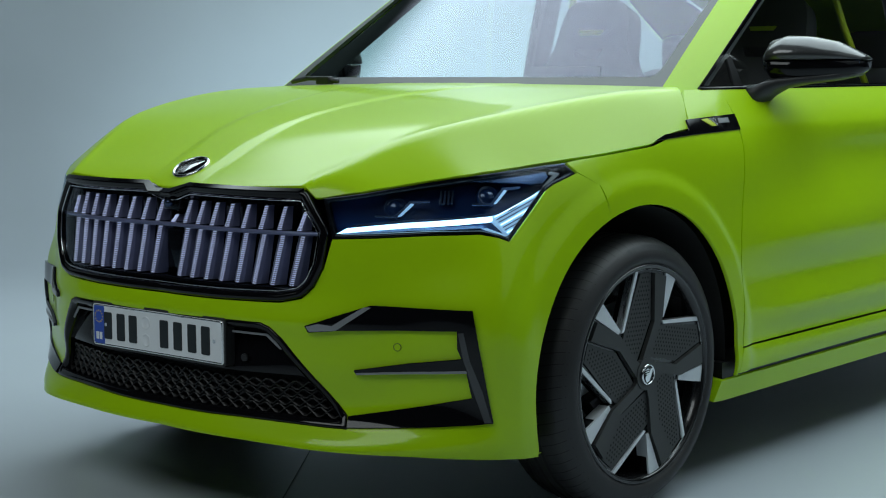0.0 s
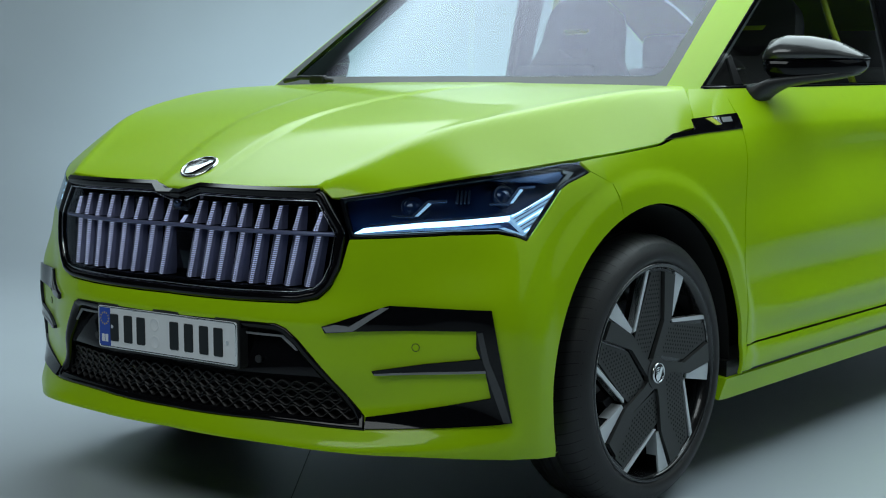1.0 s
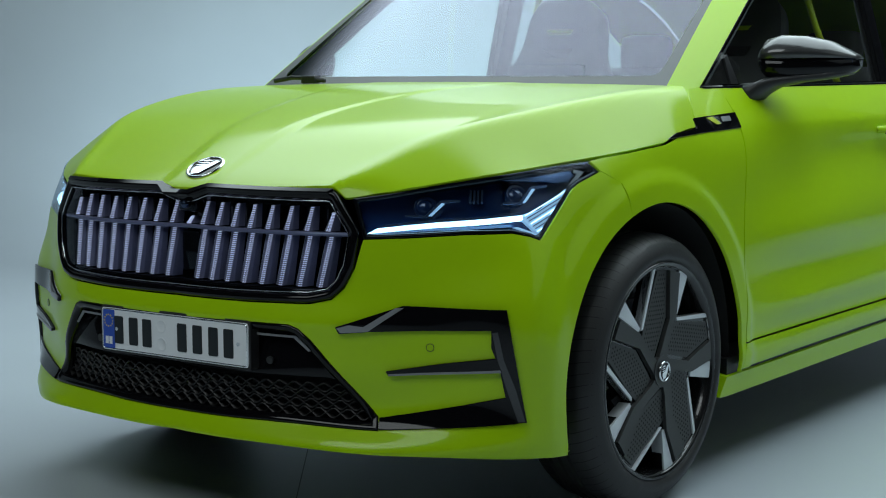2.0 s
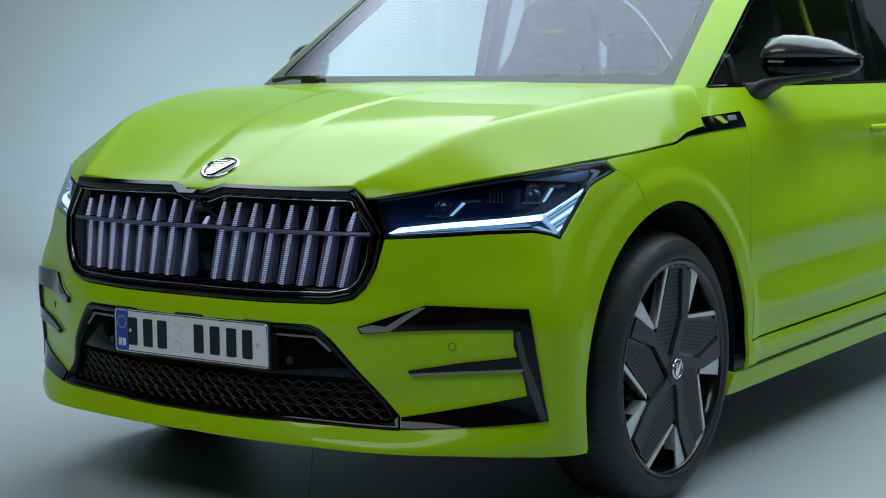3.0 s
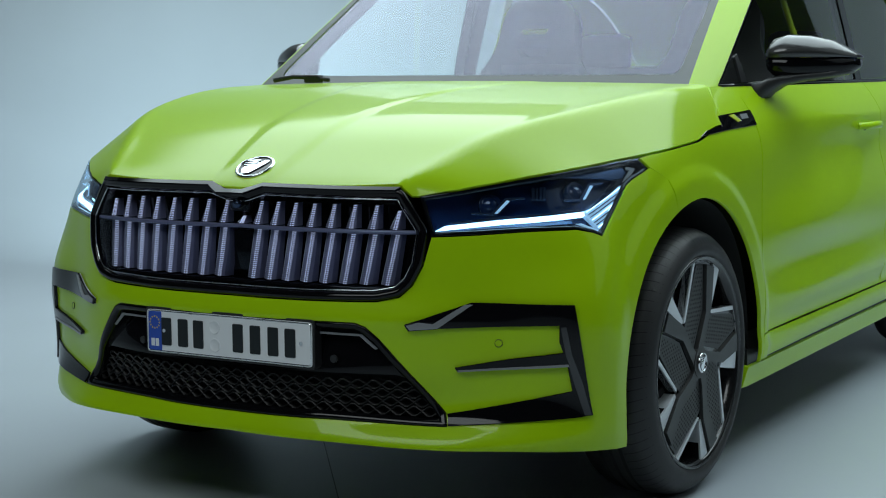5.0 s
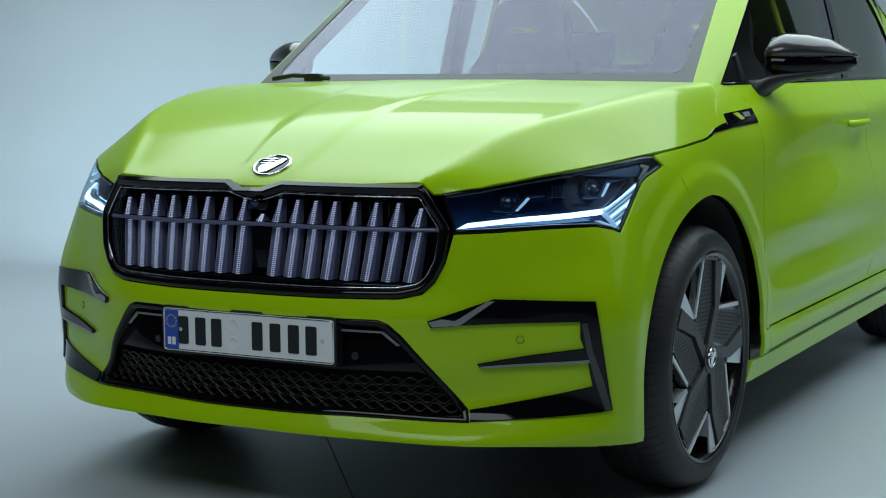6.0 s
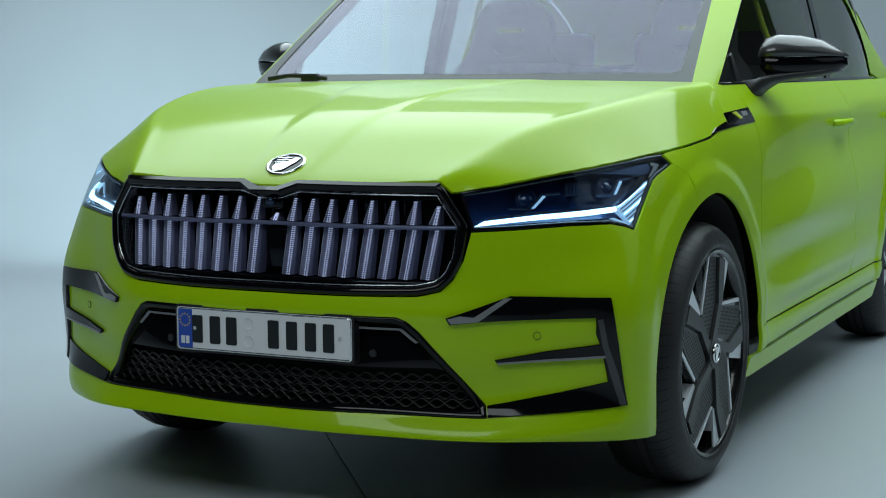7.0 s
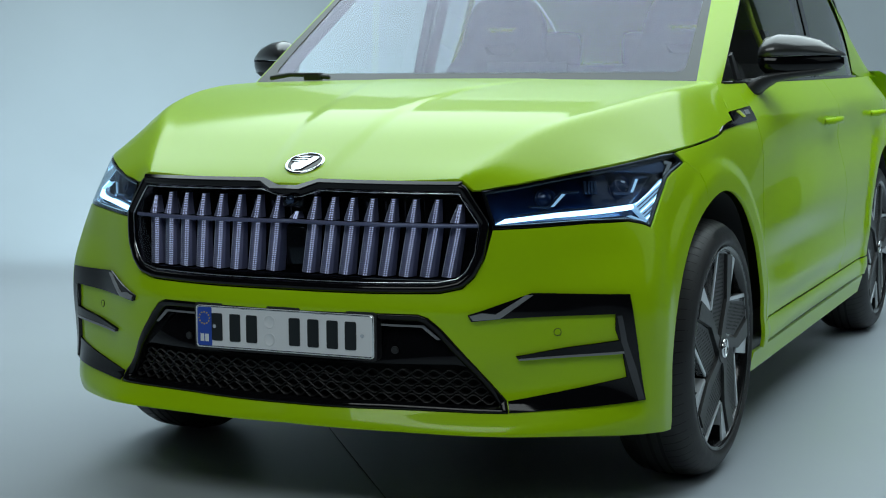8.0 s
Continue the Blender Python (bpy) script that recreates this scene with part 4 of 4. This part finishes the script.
def build_wheel():
    wheel = new("wheel")
    wheel.parent = car
    wheel["label"] = "twenty-one inch wheel with black aero inserts"
    bm = bmesh.new()
    prof = [(-0.22, WR - 0.02), (-0.225, 0.31), (-0.215, 0.345), (-0.19, 0.360), (-0.15, 0.3655), (-0.10, 0.3665), (-0.05, 0.364), (-0.028, 0.356), (-0.010, 0.342), (0.002, 0.322), (0.006, 0.305), (0.002, 0.296), (-0.006, WR), (-0.02, WR - 0.01)]
    lathe(bm, prof, 96)
    tyre = part("tyre", bm, RUBBER, wheel, "black low-profile tyre", True)
    # tread is not cut: dark strips on the rubber paint the grooves' shade
    verts, faces = [], []
    px_, pr_ = [p[0] for p in prof[1:11]], [p[1] for p in prof[1:11]]
    for k in range(76):
        a = 2 * math.pi * k / 76
        for x0, x1, tilt in ((-0.205, -0.165, 0.02), (-0.082, -0.006, -0.05)):
            i = len(verts)
            for j in range(9):
                t = j / 8
                x = x0 + (x1 - x0) * t
                r = float(np.interp(x, px_, pr_)) + 0.0009
                w = 0.0042 * (1 - 0.5 * t)
                verts += [(x, r * math.cos(a + tilt * t + d), r * math.sin(a + tilt * t + d)) for d in (-w, w)]
            faces += [(i + 2 * j, i + 2 * j + 1, i + 2 * j + 3, i + 2 * j + 2) for j in range(8)]
    ob = raw("tread_groove", verts, faces, HOLLOW, wheel, "dark strips for the shade in the tread grooves")
    ob["kind"] = "stuff"
    # channels likewise are only dark bands painting their shade
    for x in (-0.15, -0.12, -0.09):
        bm = bmesh.new()
        lathe(bm, [(x - 0.005, 0.3672), (x + 0.005, 0.3672)], 96)
        part("tread_channel", bm, HOLLOW, wheel, "dark band for the shade in a tread channel", True)
    for start in (70, 250):
        for k in range(11):
            a = start + 32 - 3.3 * k
            bm = bmesh.new()
            pts = [polar(0.3275, a + 1.1), polar(0.3275, a - 1.1), polar(0.3430, a - 1.05), polar(0.3430, a + 1.05)]
            for u, v in pts:
                r = math.hypot(u, v)
                bm.verts.new((float(np.interp(r, [0.305, 0.322, 0.342, 0.356], [0.006, 0.002, -0.010, -0.028])) + 0.0012, u, v))
            bm.faces.new(list(bm.verts)[::-1])
            part("sidewall_bar", bm, INK, wheel, "raised sidewall marking bar")
    bm = bmesh.new()
    lathe(bm, [(-0.006, WR + 0.002), (0.0, WR - 0.001), (0.001, WR - 0.006), (-0.004, WR - 0.012), (-0.03, WR - 0.02), (-0.20, WR - 0.03), (-0.20, 0.06)], 96)
    part("rim", bm, DARK, wheel, "dark gloss rim", True)
    bm = bmesh.new()
    lathe(bm, [(-0.006, WR + 0.003), (0.002, WR), (0.002, WR - 0.004), (-0.004, WR - 0.007)], 96)
    part("rim_edge", bm, FACET_DARK, wheel, "thin bright rim edge", True)
    bm = bmesh.new()
    lathe(bm, [(-0.10, 0.185), (-0.085, 0.185), (-0.085, 0.07)], 64)
    part("brake_disc", bm, SILVER, wheel, "steel brake disc", True)
    bm = bmesh.new()
    slab(bm, [polar(0.20, 195), polar(0.20, 255), polar(0.12, 255), polar(0.12, 195)], lambda u, v, w: Vector((-0.10 + w, u, v)), 0.06)
    part("brake_caliper", bm, PLASTIC, wheel, "dark brake caliper")

    def face(u, v, w):
        return Vector((-0.012 + w, u, v))

    for k in range(5):
        b = 79 + 72 * k
        sp = lambda pts: [polar(r, a + b) for r, a in pts]
        arc = [(0.283, 19 - 39 * i / 10) for i in range(11)]
        bm = bmesh.new()
        slab(bm, sp([(0.03, 80), (0.137, 61), (0.156, 51)] + arc + [(0.166, -20), (0.04, -40)]), face, 0.0, -0.035)
        spoke = part("spoke", bm, DARK, wheel, "dark alloy spoke")
        bm = bmesh.new()
        slab(bm, sp([(0.156, 51), (0.283, 19), (0.283, 16.2), (0.152, 47.2)]), face, 0.005, -0.02)
        slab(bm, sp([(0.283, 17 - 3.4 * i / 2) for i in range(21)] + [(0.277, -17), (0.277, -9), (0.277, 0), (0.277, 9), (0.277, 17)]), face, 0.005, -0.01)
        slab(bm, sp([(0.283, -9.5), (0.283, -14), (0.283, -19.5), (0.166, -21), (0.164, -17)]), face, 0.005, -0.03)
        part("spoke_edge", bm, SILVER, wheel, "machined silver edge")
        bm = bmesh.new()
        slab(bm, sp([(0.268, 15), (0.268, 4.5), (0.145, -1), (0.050, 50), (0.060, 74), (0.134, 58), (0.150, 47)]), face, 0.004, -0.01)
        insert = part("aero_insert", bm, AERO, wheel, "matt black dimpled insert")
        bm = bmesh.new()
        slab(bm, sp([(0.268, 3.0), (0.268, -8.5), (0.164, -16), (0.070, -14), (0.040, -20), (0.040, 40), (0.140, -4)]), face, 0.012, -0.01)
        part("spoke_rib", bm, AERO, wheel, "matt black raised rib")
        # dimples are flat dark dots that paint the shade of small hollows
        verts, faces = [], []
        zone = sp([(0.262, 13.5), (0.262, 6), (0.146, 2), (0.060, 50), (0.066, 70), (0.130, 54), (0.148, 44)])
        ux, uy = Vector(polar(1, b + 9)), Vector(polar(1, b + 99))
        for i in range(24):
            for j in range(-12, 13):
                q = ux * (0.06 + 0.0115 * i) + uy * (0.0115 * (j + 0.5 * (i % 2)))
                if inside((q.x, q.y), zone):
                    n0 = len(verts)
                    verts += [face(q.x + 0.0033 * math.cos(t * math.pi / 3), q.y + 0.0033 * math.sin(t * math.pi / 3), 0.0046) for t in range(6)]
                    faces.append(tuple(range(n0, n0 + 6)))
        raw("dimple", verts, faces, HOLLOW, wheel, "rows of flat dark dots for the shade in the dimples")["kind"] = "stuff"
    emblem(wheel, lambda u, v, w: Vector((0.004 + w, u, v)), 0.028, "wheel_badge", True)
    bm = bmesh.new()
    slab(bm, [polar(0.043, 10 * i) for i in range(36)], face, 0.014, -0.03)
    part("hub_cap", bm, AERO, wheel, "matt black hub cap")
    for k in range(5):
        bm = bmesh.new()
        bmesh.ops.create_cone(bm, cap_ends=True, segments=6, radius1=0.009, radius2=0.008, depth=0.02, matrix=Matrix.Translation((-0.07, *polar(0.215, 79 + 72 * k + 150))) @ Matrix.Rotation(radians(90), 4, "Y"))
        part("rim_bolt", bm, CHROME, wheel)
    return wheel


WX, WZ = 0.926, 0.3585
wheel = build_wheel()
wheel.matrix_basis = pose(WX, 0.018, WZ, 0, 0, -1.5)
for x, y, turn in ((-WX, 0.018, 178.5), (WX, rear_y, 0), (-WX, rear_y, 180)):
    copy_thing(wheel, pose(x, y, WZ, 0, 0, turn))

# ---- glass house ----


def side_glass(y, z):
    return Vector((FLANK(min(y, 3.0), 1.10) - 0.018 - 0.23 * (z - 1.10) - 0.05 * (z - 1.10) ** 2 - 0.35 * max(0.0, y - 2.3) ** 2 * 0.3, y, z))


def screen(u, v):
    """Windscreen skin: u from -1 to 1 across, v up it in metres of height."""
    w = 0.765 - 0.23 * (v - 1.10) + (0.025 if u < 0 else 0.0)
    x = u * w
    t = (v - 1.10) / 0.44
    return Vector((x, 0.292 + 0.054 * u * u + 0.667 * t - 0.02 * t * (1 - t), v - 0.012 * u * u * t))


panel("windscreen", screen, [(-0.985, 1.092), (0.985, 1.092), (0.985, 1.53), (-0.985, 1.53)], WINDSCREEN, car, "clear windscreen with a faint violet sheen", gap=0.05, rim=0, lift=0.0).visible_shadow = False
border = [(-0.985, 1.092), (0.985, 1.092), (0.985, 1.53), (-0.985, 1.53)]
hole = rounded([(-0.93, 1.135), (0.93, 1.135), (0.955, 1.50), (-0.955, 1.50)], 0.03)
panel("screen_border", screen, border, FRIT, car, "dark printed screen border", holes=[hole], gap=0.03, lift=0.002, rim=0)


def pillar(u, v):
    """Skin of the A-pillar: u across from the screen (0) to the side glass (1)."""
    a = screen(0.985, v) + Vector((0, 0, 0.004))
    yb = 0.455 + 0.667 * (v - 1.10) / 0.44
    b = side_glass(yb, v) + Vector((0.012, 0, 0))
    mid = (a + b) / 2 + Vector((0.005, 0.0, 0.0))
    return a.lerp(mid, u).lerp(mid.lerp(b, u), u)


both("pillar", pillar, [(0, 1.085), (1, 1.085), (1, 1.545), (0, 1.535)], PAINT, car, "lime green windscreen pillar", gap=0.06, rim=0.01)
for m in (-1, 1):
    bm = bmesh.new()
    rows = []
    for k in range(9):
        v = 1.09 + 0.44 * k / 8
        a, b = screen(0.95, v) + Vector((0, 0.02, -0.01)), side_glass(0.52 + 0.667 * (v - 1.10) / 0.44, v)
        rows.append([(m * p.x, p.y, p.z) for p in (a, a.lerp(b, 0.5) + Vector((-0.03, 0.04, 0)), b + Vector((-0.02, 0.03, 0)))])
    sweep(bm, rows, False)
    part("pillar_trim", bm, TRIM, car, "dark grey inner pillar trim", True)
glass_front = [(0.50, 1.108), (0.84, 1.327), (1.16, 1.535), (1.76, 1.55), (1.78, 1.108)]
glass_rear = [(1.85, 1.108), (1.83, 1.55), (2.2, 1.53), (2.62, 1.42), (2.80, 1.30), (2.84, 1.108)]
for m in (False, True):
    for name, poly in (("front_window", glass_front), ("rear_window", glass_rear)):
        panel(name, side_glass, poly, SIDE_GLASS if name == "front_window" else REAR_GLASS, car, "tinted side window", gap=0.08, rim=0, mirror=m).visible_shadow = False
    ring = [(0.462, 1.095), (1.15, 1.552), (2.2, 1.562), (2.68, 1.44), (2.98, 1.22), (2.99, 1.095)]
    panel("window_frame", side_glass, ring, BLACK, car, "gloss black window surround", holes=[glass_front, glass_rear], gap=0.05, lift=0.004, rim=0.02, mirror=m)
    panel("quarter_bar", side_glass, [(0.655, 1.108), (0.70, 1.108), (0.665, 1.195), (0.645, 1.185)], PLASTIC, car, "black quarter-window bar", gap=0.05, lift=0.006, rim=0.01, mirror=m)
    bm = bmesh.new()
    s = -1 if m else 1
    tube(bm, [side_glass(0.458 + 0.69 * k / 12, 1.100 + 0.452 * k / 12) * 1.0 + Vector((0.010, 0, 0)) for k in range(13)], 0.0025, 6)
    if m:
        for v in bm.verts:
            v.co.x *= -1
    part("window_seal", bm, BLACK, car, "thin black window strip", True)
    bm = bmesh.new()
    tube(bm, [side_glass(0.46 + 2.5 * k / 20, 1.100) + Vector((0.014, 0, 0)) for k in range(21)], 0.007, 6)
    if m:
        for v in bm.verts:
            v.co.x *= -1
    part("waist_seal", bm, BLACK, car, "black waist seal", True)
bm = bmesh.new()
rows = []
ROOF = Curve((0.85, 1.52), (1.5, 1.60), (2.0, 1.605), (2.6, 1.53), (3.1, 1.36), (3.55, 1.12), (3.72, 1.08))
for k in range(21):
    y = 0.96 + 2.72 * k / 20
    z = ROOF(y)
    w = 0.66 if y < 2.3 else 0.66 + 0.06 * step(2.3, 3.6, y)
    ze = max(z - 0.035, 1.08)
    rows.append([(w * math.sin(t * math.pi / 24), y + 0.12 * (t / 12) ** 2 * (1 - k / 20), ze + (z - ze) * math.cos(t * math.pi / 24)) for t in range(-12, 13)])
sweep(bm, rows, False)
part("roof", bm, PAINT, car, "lime green coupe roof", True)
for m in (False, True):
    bm = bmesh.new()
    rows = []
    for k in range(17):
        y = 1.05 + 2.6 * k / 16
        z = max(ROOF(y) - 0.035, 1.09)
        w = 0.66 if y < 2.3 else 0.66 + 0.06 * step(2.3, 3.6, y)
        lo = 1.552 if y < 2.2 else max(1.095, 1.562 - (y - 2.2) * 0.55)
        q = side_glass(min(y, 2.99), min(lo, z))
        rows.append([(w, y, z), ((w + q.x) / 2 + 0.02, y, (z + q.z) / 2 + 0.01), (q.x + 0.008, y, q.z)])
    sweep(bm, rows, False)
    if m:
        for v in bm.verts:
            v.co.x *= -1
    part("roof_rail", bm, PAINT, car, "lime green roof side", True)
bm = bmesh.new()
sweep(bm, [[(x, y, z) for x in (-0.80, -0.4, 0, 0.4, 0.80)] for y, z in ((3.60, 0.3), (3.74, 0.6), (3.75, 0.95), (3.70, 1.10), (3.5, 1.12))], False)
part("tailgate", bm, PAINT, car, "lime green tailgate", True)

# wiper and cowl
bm = bmesh.new()
sweep(bm, [[(x, 0.275 + 0.054 * (x / 0.76) ** 2 + dy, z) for x in [-0.76 + 0.076 * i for i in range(21)]] for dy, z in ((-0.02, 1.088), (0.06, 1.086), (0.10, 1.10))], False)
part("scuttle", bm, PLASTIC, car, "black scuttle panel", True)
wiper = new("wiper")
wiper.parent = car
wiper["label"] = "black wiper arm resting on the glass"
bm = bmesh.new()
tube(bm, [(-0.70, 0.318, 1.122), (-0.62, 0.312, 1.134), (-0.56, 0.305, 1.132), (-0.47, 0.300, 1.124)], 0.008, 6)
part("wiper_arm", bm, PLASTIC, wiper, smooth=True)
bm = bmesh.new()
box(bm, -0.56, 0.285, 1.114, -0.50, 0.315, 1.140, 0.006)
part("wiper_joint", bm, PLASTIC, wiper)

# ---- mirrors ----
for m in (-1, 1):
    mirror = new("door_mirror")
    mirror.parent = car
    mirror["label"] = "gloss black door mirror on a slim foot"

    def shell(rows_in, power=0.7):
        bm = bmesh.new()
        rings = []
        for x, y, z, ry, rz0, rz1 in rows_in:
            ring = []
            for k in range(20):
                a = 2 * math.pi * k / 20
                cz = math.sin(a)
                ring.append((m * x, y + ry * math.copysign(abs(math.cos(a)) ** power, math.cos(a)), z + (rz1 if cz > 0 else rz0) * math.copysign(abs(cz) ** power, cz)))
            rings.append(ring)
        rows = sweep(bm, rings)
        bm.faces.new(rows[0][::-1])
        bm.faces.new(rows[-1])
        bmesh.ops.recalc_face_normals(bm, faces=bm.faces)
        return bm

    cap = [(0.842, 0.79, 1.183, 0.030, 0.002, 0.014), (0.846, 0.79, 1.183, 0.048, 0.002, 0.034), (0.862, 0.795, 1.184, 0.064, 0.002, 0.060), (0.90, 0.812, 1.185, 0.074, 0.002, 0.070), (0.96, 0.845, 1.186, 0.074, 0.002, 0.065), (1.02, 0.882, 1.186, 0.064, 0.002, 0.050), (1.06, 0.912, 1.185, 0.050, 0.002, 0.026), (1.082, 0.932, 1.184, 0.036, 0.001, 0.012), (1.090, 0.94, 1.183, 0.020, 0.001, 0.004)]
    part("mirror_cap", shell(cap, 1.0), CAP, mirror, "gloss black mirror cap", True)
    low = [(0.842, 0.79, 1.178, 0.028, 0.012, 0.003), (0.848, 0.79, 1.178, 0.046, 0.036, 0.003), (0.875, 0.80, 1.178, 0.064, 0.064, 0.003), (0.93, 0.83, 1.178, 0.068, 0.062, 0.003), (1.00, 0.872, 1.178, 0.064, 0.056, 0.003), (1.055, 0.91, 1.178, 0.052, 0.048, 0.003), (1.078, 0.93, 1.178, 0.038, 0.034, 0.002), (1.087, 0.94, 1.177, 0.020, 0.022, 0.002)]
    part("mirror_body", shell(low), BLACK, mirror, "black mirror housing", True)
    foot = [(0.805, 0.735, 1.080, 0.050, 0.034, 0.03), (0.845, 0.742, 1.084, 0.052, 0.034, 0.030), (0.868, 0.76, 1.102, 0.050, 0.026, 0.024), (0.895, 0.785, 1.114, 0.050, 0.016, 0.018), (0.95, 0.835, 1.124, 0.056, 0.012, 0.014), (1.02, 0.882, 1.132, 0.052, 0.010, 0.014), (1.065, 0.92, 1.142, 0.036, 0.008, 0.014), (1.080, 0.935, 1.154, 0.018, 0.005, 0.010)]
    part("mirror_foot", shell(foot), PLASTIC, mirror, "satin black mirror foot", True)
    bm = bmesh.new()
    rows = []
    for k in range(11):
        t = k / 10
        p = Vector((m * (0.875 + 0.205 * t), 0.735 + 0.165 * t + 0.012 * (1 - t) ** 6, 1.174 + 0.004 * t))
        rows.append([p + Vector((0, dy, dz)) for dy, dz in ((0.02, -0.007), (-0.003, -0.007), (-0.005, 0.0), (-0.003, 0.007), (0.02, 0.007))])
    sweep(bm, rows)
    part("indicator", bm, GREY_LAMP, mirror, "grey ribbed indicator strip", True)

# ---- door handles ----
for m in (False, True):
    s = -1 if m else 1
    for y0 in (1.52, 2.50):
        bm = bmesh.new()
        rings = []
        for k in range(13):
            t = k / 12
            y, z = y0 + 0.21 * t, 0.950 + 0.012 * math.sin(t * math.pi) * 0.3
            out = 0.045 * math.sin(t * math.pi) ** 0.35 if 0 < k < 12 else 0.0
            x = FLANK(y, z)
            rings.append([(s * (x + out + dx), y, z + dz) for dx, dz in ((-0.012, -0.012), (0.0, -0.013), (0.004, -0.003), (0.0, 0.010), (-0.012, 0.011))])
        rows = sweep(bm, rings)
        bmesh.ops.recalc_face_normals(bm, faces=bm.faces)
        part("door_handle", bm, PAINT, car, "lime green door handle", True)
        # shade of the green handle dish, made as a flat black bulge
        bm = bmesh.new()
        bmesh.ops.create_uvsphere(bm, u_segments=16, v_segments=8, radius=1, matrix=Matrix.Translation((s * (FLANK(y0 + 0.09, 0.94) - 0.004), y0 + 0.09, 0.944)) @ Matrix.Diagonal((0.005, 0.048, 0.018, 1)))
        part("handle_recess", bm, HOLLOW, car, "black bulge for the shade in the handle dish", True)

# ---- interior ----
bm = bmesh.new()
sweep(bm, [[(x, y + 0.10 * (x / 0.7) ** 2, z) for x in [-0.72 + 0.072 * i for i in range(21)]] for y, z in ((0.42, 1.085), (0.62, 1.10), (0.85, 1.10), (0.93, 1.07), (0.95, 0.95), (0.90, 0.70))], False)
part("dashboard", bm, DASH, car, "dark grey dashboard", True)
bm = bmesh.new()
box(bm, -0.16, 0.90, 1.06, 0.14, 0.93, 1.17, 0.008)
part("centre_screen", bm, BLACK, car, "black centre display", True)


def seat(x):
    ob = new("seat")
    ob.parent = car
    ob["label"] = "dark sports seat with a built-in headrest"
    bm = bmesh.new()
    outline = [(-0.25, 0.70), (0.25, 0.70), (0.27, 0.95), (0.25, 1.12), (0.17, 1.22), (0.155, 1.36), (0.12, 1.42), (-0.12, 1.42), (-0.155, 1.36), (-0.17, 1.22), (-0.25, 1.12), (-0.27, 0.95)]
    hole = rounded([(-0.07, 1.235), (0.07, 1.235), (0.05, 1.20), (-0.05, 1.20)], 0.01)
    smooth_outline = rounded(outline, 0.05)
    panel("backrest", lambda u, v: Vector((x + u, 1.42 + 0.35 * (v - 0.7) - 0.05 * math.cos(u * 5), v)), smooth_outline, SEAT, ob, "dark backrest", holes=[hole], gap=0.05, rim=0.12)
    bm.free()
    bm = bmesh.new()
    box(bm, x - 0.26, 0.98, 0.60, x + 0.26, 1.50, 0.76, 0.05)
    part("cushion", bm, SEAT, ob, "dark seat cushion", True)
    panel("seat_mark", lambda u, v: Vector((x + u, 1.42 + 0.35 * (v - 0.7) - 0.05 * math.cos(u * 5), v)), [(-0.055, 1.305), (0.055, 1.305), (0.045, 1.29), (-0.045, 1.29)], LIME_TRIM, ob, "small lime mark", lift=0.004, rim=0.002, gap=0.03)


seat(0.37)
seat(-0.37)
bm = bmesh.new()
box(bm, -0.62, 2.25, 0.65, 0.62, 2.42, 1.16, 0.06)
for x in (-0.42, 0, 0.42):
    box(bm, x - 0.11, 2.30, 1.14, x + 0.11, 2.40, 1.30, 0.04)
part("rear_bench", bm, SEAT, car, "dark rear bench with headrests", True)
for m in (-1, 1):
    bm = bmesh.new()
    rings = [[side_glass(y, z) + Vector((-0.03, 0, 0)) for y in (1.76, 1.80, 1.86)] for z in (1.0, 1.2, 1.4, 1.56)]
    sweep(bm, [[(m * p.x, p.y, p.z) for p in r] for r in rings], False)
    part("centre_pillar", bm, SEAT, car, "dark centre pillar", True)
    bm = bmesh.new()
    tube(bm, [(m * 0.70, 1.76, 1.05), (m * 0.60, 1.74, 1.3), (m * 0.54, 1.72, 1.5)], 0.012, 6)
    part("seat_belt", bm, LIME_TRIM, car, "lime seat belt edge", True)
bm = bmesh.new()
R = 0.185
c = Vector((0.37, 1.02, 0.87))
t = Matrix.Translation(c) @ Matrix.Rotation(radians(68), 4, "X")
rings = [[t @ Vector(((R + 0.015 * math.cos(b * math.pi / 4)) * math.cos(a * math.pi / 20), (R + 0.015 * math.cos(b * math.pi / 4)) * math.sin(a * math.pi / 20), 0.015 * math.sin(b * math.pi / 4))) for b in range(8)] for a in range(41)]
sweep(bm, rings)
part("steering_wheel", bm, DASH, car, "black steering wheel", True)

# the glasshouse sits a little to the car's right
for ob in list(car.children):
    base = ob.name.split(".")[0]
    if base in ("pillar", "pillar_trim", "front_window", "rear_window", "window_frame", "quarter_bar", "window_seal", "waist_seal", "door_mirror"):
        mesh = ob.data if ob.data else ob.children[0].data
        if mesh.vertices[0].co.x < 0:
            ob.location.x = -0.025
